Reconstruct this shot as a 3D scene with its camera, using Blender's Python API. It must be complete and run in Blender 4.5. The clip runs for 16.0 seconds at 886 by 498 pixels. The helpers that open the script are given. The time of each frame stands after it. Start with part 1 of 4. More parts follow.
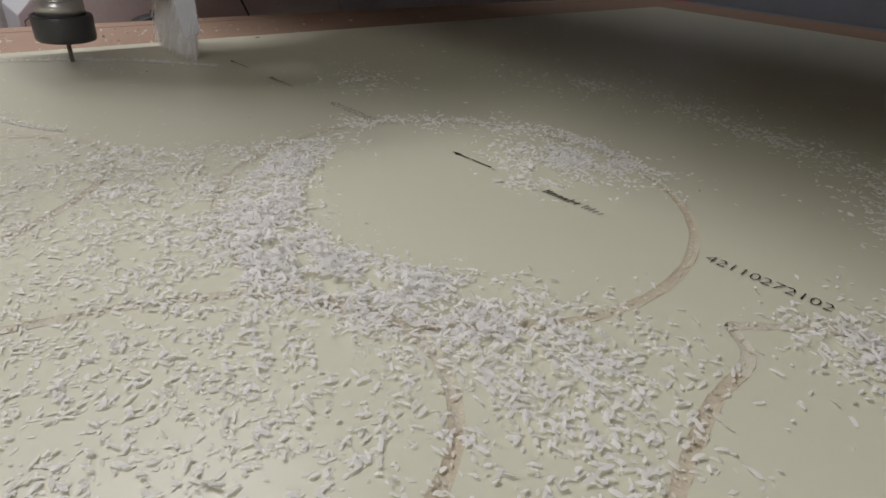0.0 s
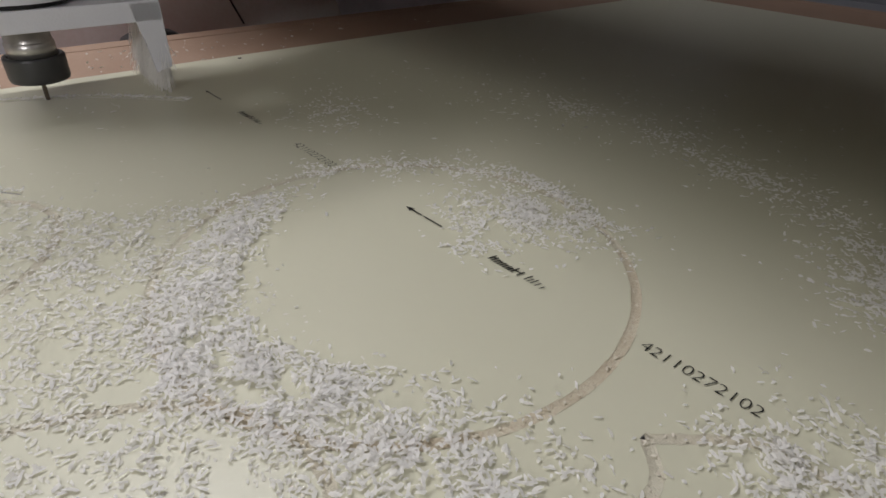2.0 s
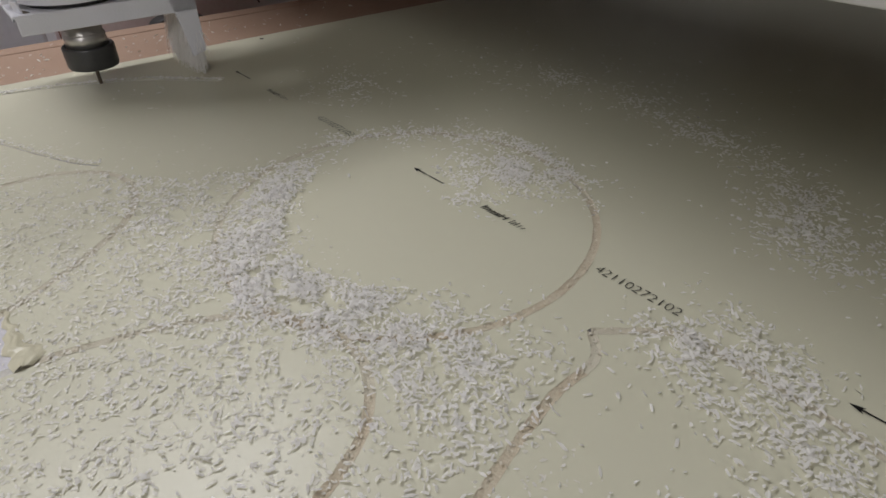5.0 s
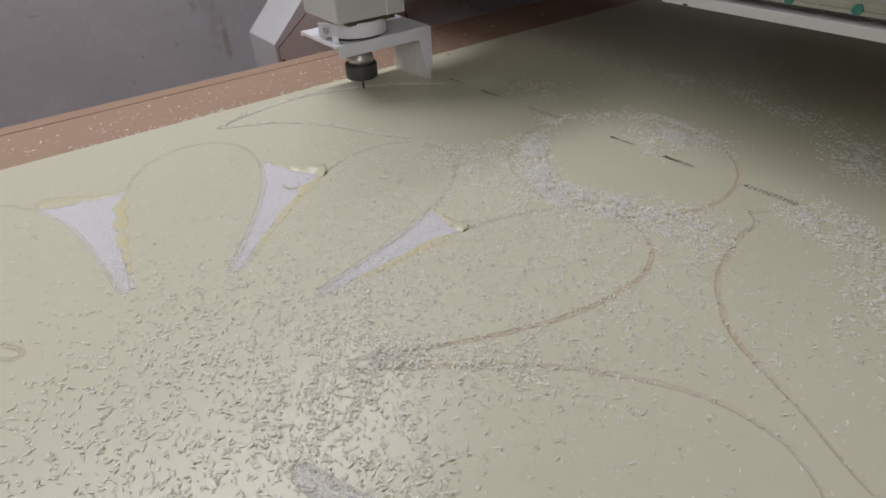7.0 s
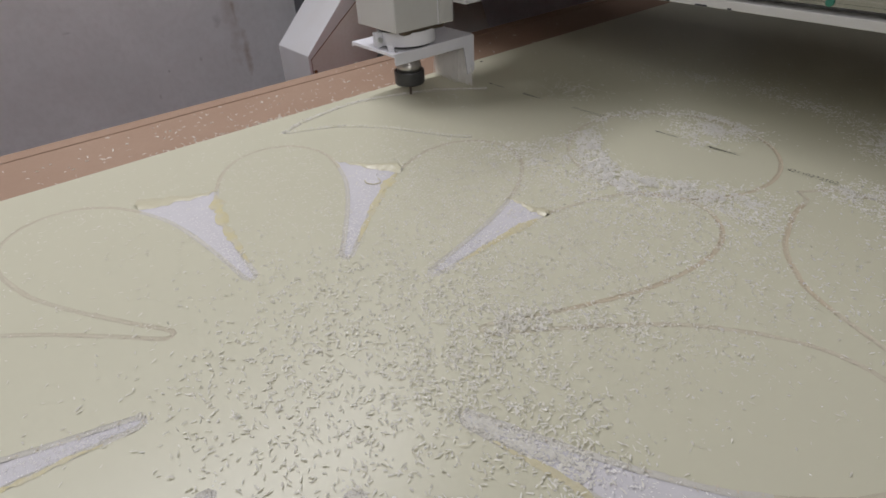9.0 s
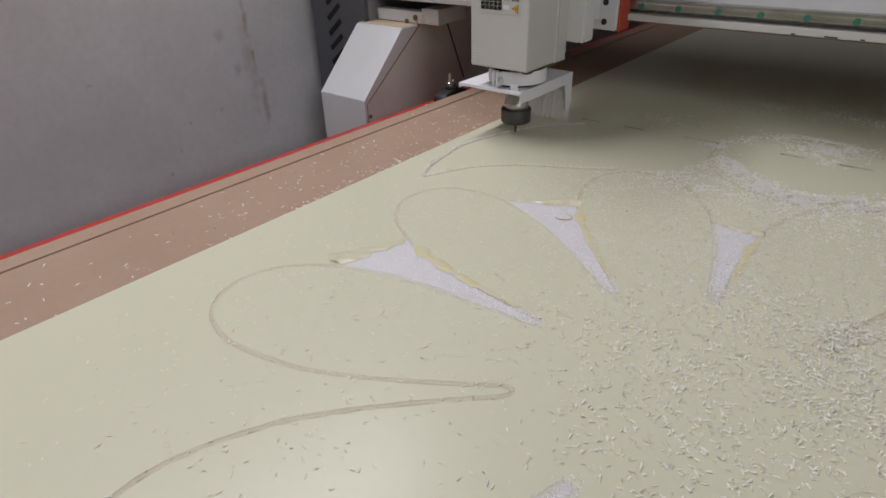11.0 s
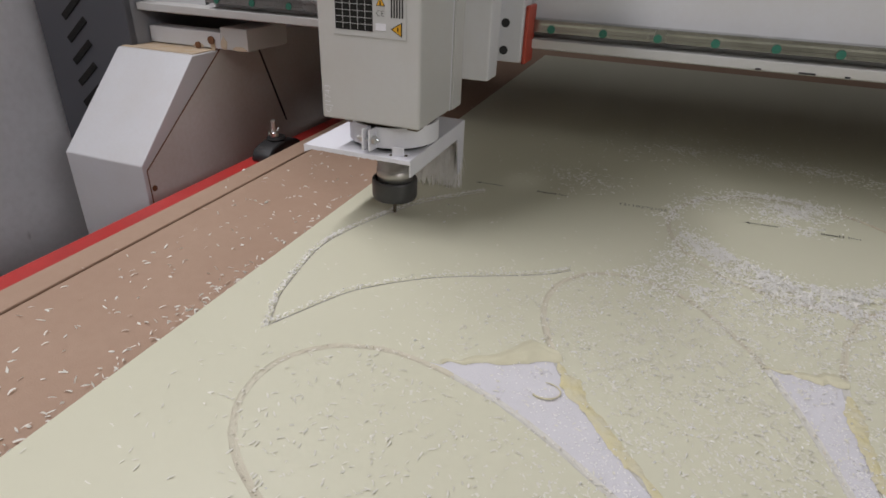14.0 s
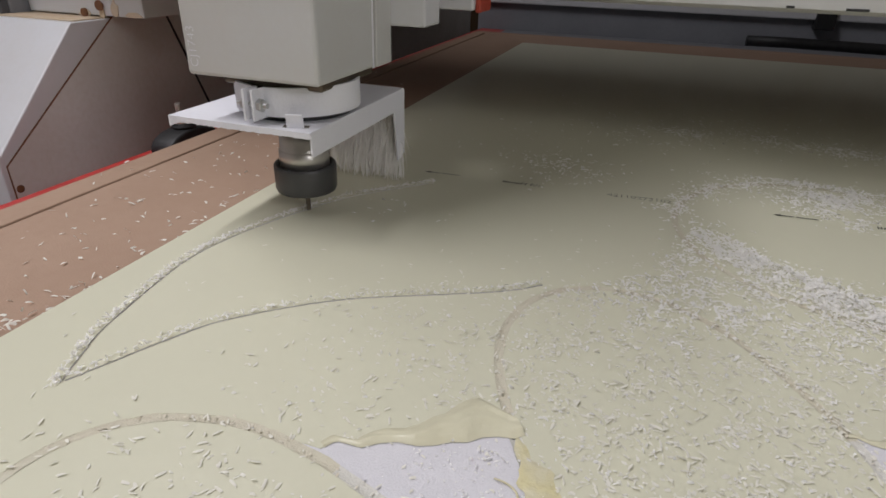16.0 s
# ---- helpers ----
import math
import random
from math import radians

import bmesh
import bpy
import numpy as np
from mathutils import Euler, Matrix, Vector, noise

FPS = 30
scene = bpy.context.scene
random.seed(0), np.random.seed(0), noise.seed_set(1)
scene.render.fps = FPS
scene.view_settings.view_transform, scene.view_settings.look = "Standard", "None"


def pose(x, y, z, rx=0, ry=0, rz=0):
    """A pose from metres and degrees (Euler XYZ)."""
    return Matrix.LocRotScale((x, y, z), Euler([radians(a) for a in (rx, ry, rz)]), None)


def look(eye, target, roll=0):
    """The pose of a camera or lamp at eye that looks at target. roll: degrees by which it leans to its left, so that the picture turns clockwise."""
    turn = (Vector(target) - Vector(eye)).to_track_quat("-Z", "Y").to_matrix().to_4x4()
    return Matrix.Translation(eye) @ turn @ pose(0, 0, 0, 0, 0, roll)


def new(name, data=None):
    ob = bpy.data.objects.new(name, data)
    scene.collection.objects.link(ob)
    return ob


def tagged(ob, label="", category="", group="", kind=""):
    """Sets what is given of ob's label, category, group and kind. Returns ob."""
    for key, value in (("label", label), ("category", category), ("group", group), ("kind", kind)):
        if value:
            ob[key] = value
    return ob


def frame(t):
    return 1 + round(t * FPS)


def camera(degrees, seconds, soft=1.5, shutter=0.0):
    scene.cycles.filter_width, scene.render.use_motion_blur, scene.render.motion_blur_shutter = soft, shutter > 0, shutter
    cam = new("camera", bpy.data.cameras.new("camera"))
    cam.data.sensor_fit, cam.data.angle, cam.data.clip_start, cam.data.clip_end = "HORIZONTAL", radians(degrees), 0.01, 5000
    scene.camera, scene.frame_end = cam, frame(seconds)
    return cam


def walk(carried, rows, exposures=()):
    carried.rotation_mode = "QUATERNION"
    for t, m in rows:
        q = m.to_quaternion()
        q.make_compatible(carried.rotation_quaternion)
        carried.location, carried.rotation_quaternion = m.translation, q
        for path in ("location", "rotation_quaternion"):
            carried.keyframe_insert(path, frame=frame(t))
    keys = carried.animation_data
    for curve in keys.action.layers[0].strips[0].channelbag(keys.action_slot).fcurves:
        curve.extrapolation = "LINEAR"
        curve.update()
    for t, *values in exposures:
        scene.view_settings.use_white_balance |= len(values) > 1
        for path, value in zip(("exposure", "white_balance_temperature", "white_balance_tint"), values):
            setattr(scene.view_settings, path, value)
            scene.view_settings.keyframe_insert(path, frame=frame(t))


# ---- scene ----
cam = camera(74.3, 16.0, soft=1.6)
PATH = [
    (0, (0.279, -0.257, 0.138), (-1.009, 0.917, -0.844), 3.7),
    (0.5, (0.276, -0.239, 0.155), (-1.013, 0.921, -0.841), 3.4),
    (1, (0.277, -0.221, 0.168), (-1.02, 0.906, -0.856), 2.4),
    (1.5, (0.276, -0.206, 0.177), (-1.029, 0.891, -0.869), 1.4),
    (2, (0.283, -0.2, 0.184), (-1.026, 0.878, -0.877), 1.5),
    (2.5, (0.291, -0.193, 0.197), (-1.014, 0.861, -0.891), 0.6),
    (3, (0.296, -0.193, 0.199), (-1.014, 0.857, -0.889), 0.7),
    (3.2, (0.296, -0.19, 0.204), (-1.009, 0.84, -0.909), -0.3),
    (5.5, (0.403, -0.3, 0.231), (-0.882, 0.703, -0.929), -0.4),
    (6, (0.463, -0.403, 0.255), (-0.859, 0.567, -0.891), -0.7),
    (6.5, (0.452, -0.501, 0.292), (-0.883, 0.435, -0.866), -2.0),
    (7, (0.442, -0.587, 0.327), (-0.892, 0.358, -0.825), -2.7),
    (7.5, (0.442, -0.604, 0.343), (-0.879, 0.381, -0.79), -3.7),
    (8, (0.446, -0.614, 0.338), (-0.876, 0.363, -0.8), -3.6),
    (8.5, (0.431, -0.645, 0.341), (-0.906, 0.318, -0.793), -3.6),
    (9, (0.417, -0.719, 0.338), (-0.887, 0.305, -0.781), -2.9),
    (9.5, (0.389, -0.919, 0.346), (-0.853, 0.237, -0.713), -2.0),
    (9.7, (0.367, -0.973, 0.365), (-0.854, 0.195, -0.704), -1.8),
    (11.8, (0.014, -0.937, 0.308), (-0.94, 0.514, -0.685), -0.3),
    (12, (-0.014, -0.917, 0.304), (-0.902, 0.567, -0.702), 0.5),
    (12.5, (-0.08, -0.863, 0.301), (-0.834, 0.694, -0.702), 1.4),
    (13, (-0.107, -0.805, 0.296), (-0.761, 0.813, -0.681), 2.3),
    (13.5, (-0.117, -0.752, 0.294), (-0.73, 0.893, -0.664), 2.4),
    (14, (-0.119, -0.702, 0.281), (-0.712, 0.959, -0.663), 2.4),
    (14.5, (-0.124, -0.655, 0.256), (-0.714, 1.011, -0.681), 2.2),
    (15, (-0.122, -0.613, 0.239), (-0.708, 1.061, -0.684), 1.9),
    (15.5, (-0.125, -0.575, 0.22), (-0.702, 1.103, -0.703), 1.8),
    (16, (-0.122, -0.544, 0.2), (-0.692, 1.144, -0.709), 1.7),
]
walk(cam, [(t, look(eye, target, roll)) for t, eye, target, roll in PATH],
     exposures=[(0, 0.0), (3, 0.05), (5.5, -0.15), (9.5, -0.12), (12, -0.08), (16, 0.02)])

WINDOW_W, FRONT_W, SIDE_FILL_W = 34.0, 34.0, 82.0

# ---- world and light ----
world = bpy.data.worlds.new("hall_air")
scene.world = world
world.use_nodes = True
world.node_tree.nodes["Background"].inputs[0].default_value = (0.80, 0.85, 1.0, 1)
world.node_tree.nodes["Background"].inputs[1].default_value = 0.02


def area_lamp(name, eye, target, sx, sy, watts, colour):
    data = bpy.data.lights.new(name, "AREA")
    data.shape, data.size, data.size_y, data.energy, data.color = "RECTANGLE", sx, sy, watts, colour
    ob = new(name, data)
    ob.matrix_world = look(eye, target)
    return ob


# daylight through the long high window in the left wall
area_lamp("window_daylight", (-1.15, -0.70, 1.82), (0.0, -0.70, 0.0), 2.00, 0.16, WINDOW_W, (0.97, 0.955, 1.0))
# added broad fill from the front; the near wall has no opening
area_lamp("front_fill", (2.0, -3.9, 2.80), (-0.4, -0.1, 0.1), 3.2, 0.9, FRONT_W, (1.0, 0.96, 0.915))
# added fill from the right that brightens the left wall; no door stands there
area_lamp("side_fill", (3.85, -2.5, 1.90), (-1.1, -0.3, 0.0), 2.2, 0.9, SIDE_FILL_W, (0.99, 0.968, 1.0))

# ---- materials ----


def principled(name, colour, rough=0.5, metal=0.0, var=0.0, scale=40.0, fine=0.0, bump=0.0, bump_scale=300.0,
               rough_var=0.0, spec=0.5, depth=0.001, second=None, coat=0.0, trans=0.0):
    """A surface with coarse tone patches, fine grain, uneven gloss and fine relief."""
    m = bpy.data.materials.new(name)
    m.use_nodes = True
    nt = m.node_tree
    b = nt.nodes["Principled BSDF"]
    b.inputs["Base Color"].default_value = (*colour, 1)
    b.inputs["Roughness"].default_value = rough
    b.inputs["Metallic"].default_value = metal
    b.inputs["Specular IOR Level"].default_value = spec
    b.inputs["Coat Weight"].default_value = coat
    b.inputs["Transmission Weight"].default_value = trans
    geo = nt.nodes.new("ShaderNodeNewGeometry")

    def grain(s, detail=4.0):
        n = nt.nodes.new("ShaderNodeTexNoise")
        n.inputs["Scale"].default_value, n.inputs["Detail"].default_value = s, detail
        nt.links.new(geo.outputs["Position"], n.inputs["Vector"])
        return n

    if var or fine:
        dark = second or tuple(c * 0.6 for c in colour)
        ramp = nt.nodes.new("ShaderNodeMapRange")
        ramp.inputs["From Min"].default_value, ramp.inputs["From Max"].default_value = 0.35, 0.70
        ramp.inputs["To Max"].default_value = var
        nt.links.new(grain(scale).outputs["Fac"], ramp.inputs["Value"])
        mix = nt.nodes.new("ShaderNodeMix")
        mix.data_type = "RGBA"
        mix.inputs["A"].default_value, mix.inputs["B"].default_value = (*colour, 1), (*dark, 1)
        nt.links.new(ramp.outputs["Result"], mix.inputs["Factor"])
        out = mix.outputs["Result"]
        if fine:
            mix2 = nt.nodes.new("ShaderNodeMix")
            mix2.data_type = "RGBA"
            ramp2 = nt.nodes.new("ShaderNodeMapRange")
            ramp2.inputs["From Min"].default_value, ramp2.inputs["From Max"].default_value = 0.4, 0.75
            ramp2.inputs["To Max"].default_value = fine
            nt.links.new(grain(scale * 14, 6.0).outputs["Fac"], ramp2.inputs["Value"])
            nt.links.new(ramp2.outputs["Result"], mix2.inputs["Factor"])
            nt.links.new(out, mix2.inputs["A"])
            mix2.inputs["B"].default_value = (*dark, 1)
            out = mix2.outputs["Result"]
        nt.links.new(out, b.inputs["Base Color"])
    if rough_var:
        rr = nt.nodes.new("ShaderNodeMapRange")
        rr.inputs["To Min"].default_value, rr.inputs["To Max"].default_value = max(0.02, rough - rough_var), min(1, rough + rough_var)
        nt.links.new(grain(scale * 0.7).outputs["Fac"], rr.inputs["Value"])
        nt.links.new(rr.outputs["Result"], b.inputs["Roughness"])
    if bump:
        bp = nt.nodes.new("ShaderNodeBump")
        bp.inputs["Strength"].default_value, bp.inputs["Distance"].default_value = bump, depth
        nt.links.new(grain(bump_scale, 5.0).outputs["Fac"], bp.inputs["Height"])
        nt.links.new(bp.outputs["Normal"], b.inputs["Normal"])
    return m


FILM = principled("cream_film", (0.634, 0.620, 0.478), 0.33, var=0.03, scale=5, fine=0.05, second=(0.54, 0.51, 0.365), rough_var=0.015, spec=0.42)
BOARD = principled("white_foam_pvc", (0.68, 0.665, 0.69), 0.65, var=0.10, scale=60, fine=0.12, bump=0.3, bump_scale=900)
POWDER = principled("white_kerf_powder", (0.66, 0.645, 0.60), 0.9, var=0.5, scale=40, fine=0.5, second=(0.58, 0.555, 0.48), bump=0.6, bump_scale=900)
FRESH = principled("fresh_cut", (0.58, 0.55, 0.44), 0.9, var=0.4, scale=60, second=(0.46, 0.42, 0.31))
TAN = principled("tan_crumb", (0.66, 0.60, 0.48), 0.8, var=0.8, scale=45, second=(0.72, 0.69, 0.60))
KERF = principled("dusty_kerf", (0.62, 0.59, 0.47), 0.9, var=0.6, scale=16, fine=0.5, second=(0.55, 0.495, 0.385), bump=0.6, bump_scale=900)
SCORCH = principled("scorched_kerf", (0.63, 0.58, 0.45), 0.9, var=0.6, scale=34, fine=0.85, second=(0.50, 0.41, 0.29), bump=0.6, bump_scale=900)
CHIP = principled("foam_chip", (0.95, 0.94, 0.925), 0.6, var=0.2, scale=90, second=(0.86, 0.83, 0.74))
CURL = principled("yellow_film_curl", (0.63, 0.57, 0.33), 0.5, var=1.0, scale=70, second=(0.62, 0.585, 0.45), bump=0.9, bump_scale=220)
FLAKE = principled("cream_flake", (0.87, 0.855, 0.79), 0.6, var=0.35, scale=90, second=(0.76, 0.73, 0.62))
PALE_FLAKE = principled("film_toned_flake", (0.81, 0.79, 0.71), 0.5, var=0.5, scale=90, second=(0.72, 0.695, 0.59))


def let_light_through(material, colour, share):
    """Thin shavings let part of the light through."""
    nt = material.node_tree
    mix, tl = nt.nodes.new("ShaderNodeMixShader"), nt.nodes.new("ShaderNodeBsdfTranslucent")
    tl.inputs["Color"].default_value = (*colour, 1)
    mix.inputs["Fac"].default_value = share
    nt.links.new(nt.nodes["Principled BSDF"].outputs[0], mix.inputs[1])
    nt.links.new(tl.outputs[0], mix.inputs[2])
    nt.links.new(mix.outputs[0], nt.nodes["Material Output"].inputs["Surface"])


let_light_through(CHIP, (0.97, 0.96, 0.94), 0.48)
let_light_through(FLAKE, (0.92, 0.90, 0.84), 0.20)
let_light_through(PALE_FLAKE, (0.90, 0.87, 0.78), 0.15)
FLAP = principled("crumpled_film", (0.63, 0.60, 0.44), 0.28, var=0.4, scale=40, second=(0.60, 0.56, 0.40), bump=0.7, bump_scale=90)
MDF = principled("mdf", (0.39, 0.265, 0.188), 0.75, var=0.35, scale=9, fine=0.25, second=(0.32, 0.20, 0.135), bump=0.35, bump_scale=700)
MDF_CUT = principled("mdf_groove", (0.13, 0.065, 0.035), 0.9, var=0.5, scale=60)
RED = principled("red_enamel", (0.50, 0.035, 0.030), 0.42, var=0.35, scale=20, fine=0.2, second=(0.28, 0.03, 0.03), rough_var=0.1)
WHITE = principled("white_enamel", (0.60, 0.605, 0.625), 0.42, var=0.18, scale=14, fine=0.10, second=(0.50, 0.46, 0.40), rough_var=0.1, bump=0.12, bump_scale=260)
GREY_W = principled("warm_white_enamel", (0.51, 0.51, 0.495), 0.45, var=0.2, scale=16, fine=0.1, second=(0.45, 0.40, 0.33), rough_var=0.1, bump=0.12, bump_scale=260)
BRACKET = principled("chalky_white_sheet_metal", (0.72, 0.72, 0.76), 0.55, var=0.15, scale=40, fine=0.15, second=(0.60, 0.59, 0.60), bump=0.3, bump_scale=500)
LEGSIDE = principled("dusty_white_sheet", (0.62, 0.615, 0.59), 0.5, var=0.35, scale=11, fine=0.3, second=(0.50, 0.46, 0.39), bump=0.3, bump_scale=160)
LOUVRE = principled("slate_enamel", (0.075, 0.077, 0.088), 0.5, var=0.3, scale=20, fine=0.15, second=(0.075, 0.075, 0.082), bump=0.15)
BLACK = principled("black_rubber", (0.012, 0.012, 0.013), 0.55, var=0.4, scale=60, second=(0.035, 0.034, 0.033))
NUT = principled("blackened_steel", (0.050, 0.050, 0.052), 0.40, metal=0.25, var=0.3, scale=90, second=(0.085, 0.083, 0.08), rough_var=0.08)
STEEL = principled("turned_steel", (0.56, 0.54, 0.51), 0.34, metal=0.75, var=0.35, scale=60, second=(0.30, 0.27, 0.22), rough_var=0.08)
ZINC = principled("zinc_plate", (0.62, 0.63, 0.62), 0.30, metal=1.0, var=0.3, scale=120, rough_var=0.1)
BRONZE = principled("oily_brown_steel", (0.15, 0.12, 0.09), 0.45, metal=0.6, var=0.5, scale=80)
RAIL = principled("ground_rail_steel", (0.42, 0.42, 0.40), 0.24, metal=1.0, var=0.5, scale=30, fine=0.2, second=(0.17, 0.17, 0.15), rough_var=0.12)
GREEN = principled("green_plastic_cap", (0.03, 0.16, 0.11), 0.5, var=0.4, scale=150)
ORANGE = principled("orange_wiper", (0.40, 0.055, 0.03), 0.5, var=0.3, scale=80)
RUST = principled("rust", (0.20, 0.09, 0.04), 0.9, var=0.6, scale=200, second=(0.08, 0.035, 0.02), bump=0.8)
SAWDUST = principled("tan_sawdust", (0.52, 0.37, 0.22), 0.95, var=0.5, scale=60, fine=0.4, second=(0.60, 0.56, 0.48), bump=0.8, bump_scale=700)
INK = principled("black_ink", (0.012, 0.012, 0.012), 0.6, var=0.3, scale=700, second=(0.06, 0.056, 0.05), spec=0.12)
LABEL = principled("silver_label", (0.50, 0.50, 0.49), 0.45, var=0.1, scale=80)
YELLOW = principled("yellow_sign", (0.68, 0.36, 0.02), 0.45, var=0.1, scale=90)
WALL_STREAKS = [(-0.133, 0.12, 0.010, 0.09, 0.75), (-0.127, 0.03, 0.009, 0.07, 0.8), (-0.114, -0.08, 0.012, 0.08, 0.7), (-0.135, 0.02, 0.03, 0.16, 0.35)]
WALL_SCUFFS = [(-0.206, 0.091, 0.016, 0.018, 0.45), (-0.176, 0.010, 0.014, 0.022, 0.5), (-0.362, -0.140, 0.006, 0.012, 0.7), (-0.064, -0.238, 0.005, 0.014, 0.7),
               (-0.324, -0.085, 0.004, 0.006, 0.8), (-0.240, -0.073, 0.006, 0.010, 0.6), (-0.397, -0.188, 0.005, 0.008, 0.7), (-0.51, 0.042, 0.012, 0.004, 0.5)]
PLASTER = principled("grey_plaster", (0.82, 0.82, 0.85), 0.85, var=0.4, scale=6, fine=0.28, second=(0.62, 0.61, 0.62), bump=0.35, bump_scale=45, depth=0.0012)


def stain(material, colour, spots):
    """Ragged stains and scuffs at the given y and z on a wall: place, half sizes, strength."""
    nt = material.node_tree
    b = nt.nodes["Principled BSDF"]
    geo = nt.nodes.new("ShaderNodeNewGeometry")
    grain = nt.nodes.new("ShaderNodeTexNoise")
    grain.inputs["Scale"].default_value, grain.inputs["Detail"].default_value = 38.0, 6.0
    nt.links.new(geo.outputs["Position"], grain.inputs["Vector"])

    def sums(operation, a, b_):
        n = nt.nodes.new("ShaderNodeMath")
        n.operation = operation
        for k, v in enumerate((a, b_)):
            if isinstance(v, float):
                n.inputs[k].default_value = v
            else:
                nt.links.new(v, n.inputs[k])
        return n.outputs[0]

    total = None
    for y, z, ry, rz, strength in spots:
        off = nt.nodes.new("ShaderNodeVectorMath")
        off.operation = "SUBTRACT"
        off.inputs[1].default_value = (-1.16, y, z)
        nt.links.new(geo.outputs["Position"], off.inputs[0])
        sized = nt.nodes.new("ShaderNodeVectorMath")
        sized.operation = "DIVIDE"
        sized.inputs[1].default_value = (1.0, ry, rz)
        nt.links.new(off.outputs[0], sized.inputs[0])
        far = nt.nodes.new("ShaderNodeVectorMath")
        far.operation = "LENGTH"
        nt.links.new(sized.outputs[0], far.inputs[0])
        edge = sums("ADD", far.outputs["Value"], sums("MULTIPLY", grain.outputs["Fac"], 2.4))
        fade = nt.nodes.new("ShaderNodeMapRange")
        fade.inputs["From Min"].default_value, fade.inputs["From Max"].default_value = 1.0, 2.1
        fade.inputs["To Min"].default_value, fade.inputs["To Max"].default_value = strength, 0.0
        nt.links.new(edge, fade.inputs["Value"])
        total = fade.outputs["Result"] if total is None else sums("MAXIMUM", total, fade.outputs["Result"])
    mix = nt.nodes.new("ShaderNodeMix")
    mix.data_type = "RGBA"
    nt.links.new(total, mix.inputs["Factor"])
    nt.links.new(b.inputs["Base Color"].links[0].from_socket, mix.inputs["A"])
    mix.inputs["B"].default_value = (*colour, 1)
    nt.links.new(mix.outputs["Result"], b.inputs["Base Color"])


stain(PLASTER, (0.40, 0.315, 0.27), WALL_STREAKS)
stain(PLASTER, (0.33, 0.32, 0.33), WALL_SCUFFS)
CONCRETE = principled("concrete", (0.14, 0.137, 0.13), 0.85, var=0.5, scale=3, fine=0.3, bump=0.5, bump_scale=80)
PANEL_G = principled("blue_grey_sheet_steel", (0.24, 0.245, 0.265), 0.5, var=0.3, scale=8, fine=0.15, bump=0.2)
# unseen back wall; its dark brown is chosen to warm the film's shaded reflections
BACK = principled("brown_tint_wall", (0.085, 0.048, 0.022), 0.85, var=0.4, scale=3, fine=0.3, bump=0.3)
CEIL = principled("dull_ceiling", (0.10, 0.09, 0.075), 0.9, var=0.3, scale=2)

# ---- mesh helpers ----


def part(name, bm, material, parent=None, label="", smooth=False):
    """Links a bmesh as one mesh object under a thing or a part."""
    me = bpy.data.meshes.new(name)
    bm.to_mesh(me)
    bm.free()
    me.materials.append(material)
    if smooth:
        me.polygons.foreach_set("use_smooth", [True] * len(me.polygons))
    ob = new(name, me)
    if parent:
        ob.parent = parent
    if label:
        ob["label"] = label
    return ob


def empty(name, label, category, group="", kind=""):
    return tagged(new(name), label, category, group, kind)


def box(lo, hi, bevel=0.0, segs=2, bm=None):
    bm = bm or bmesh.new()
    m = Matrix.LocRotScale([(a + b) / 2 for a, b in zip(lo, hi)], None, [b - a for a, b in zip(lo, hi)])
    made = bmesh.ops.create_cube(bm, size=1, matrix=m)
    if bevel:
        edges = {e for v in made["verts"] for e in v.link_edges}
        bmesh.ops.bevel(bm, geom=list(edges), offset=bevel, segments=segs, affect="EDGES", profile=0.5)
    return bm


def lathe(profile, centre=(0, 0, 0), n=48, bm=None, axis="Z"):
    """A solid of revolution from (radius, height) pairs."""
    bm = bm or bmesh.new()
    rings = []
    turn = {"Z": Matrix(), "X": Matrix.Rotation(radians(90), 4, "Y"), "Y": Matrix.Rotation(radians(-90), 4, "X")}[axis]
    for r, h in profile:
        rings.append([bm.verts.new(Vector(centre) + (turn @ Vector((r * math.cos(a), r * math.sin(a), h))))
                      for a in (2 * math.pi * i / n for i in range(n))])
    for lo, hi in zip(rings, rings[1:]):
        for i in range(n):
            bm.faces.new((lo[i], lo[(i + 1) % n], hi[(i + 1) % n], hi[i]))
    bm.faces.new(rings[0][::-1])
    bm.faces.new(rings[-1])
    bmesh.ops.recalc_face_normals(bm, faces=bm.faces)
    return bm


def prism(points, axis, lo, hi, bevel=0.0):
    """A polygon in the plane across an axis, pushed from lo to hi along it."""
    bm = bmesh.new()

    def place(p, h):
        return {"X": (h, p[0], p[1]), "Y": (p[0], h, p[1]), "Z": (p[0], p[1], h)}[axis]
    a = [bm.verts.new(place(p, lo)) for p in points]
    b = [bm.verts.new(place(p, hi)) for p in points]
    n = len(points)
    bm.faces.new(a[::-1])
    bm.faces.new(b)
    for i in range(n):
        bm.faces.new((a[i], a[(i + 1) % n], b[(i + 1) % n], b[i]))
    bmesh.ops.recalc_face_normals(bm, faces=bm.faces)
    if bevel:
        bmesh.ops.bevel(bm, geom=list(bm.edges), offset=bevel, segments=2, affect="EDGES", profile=0.5)
    return bm


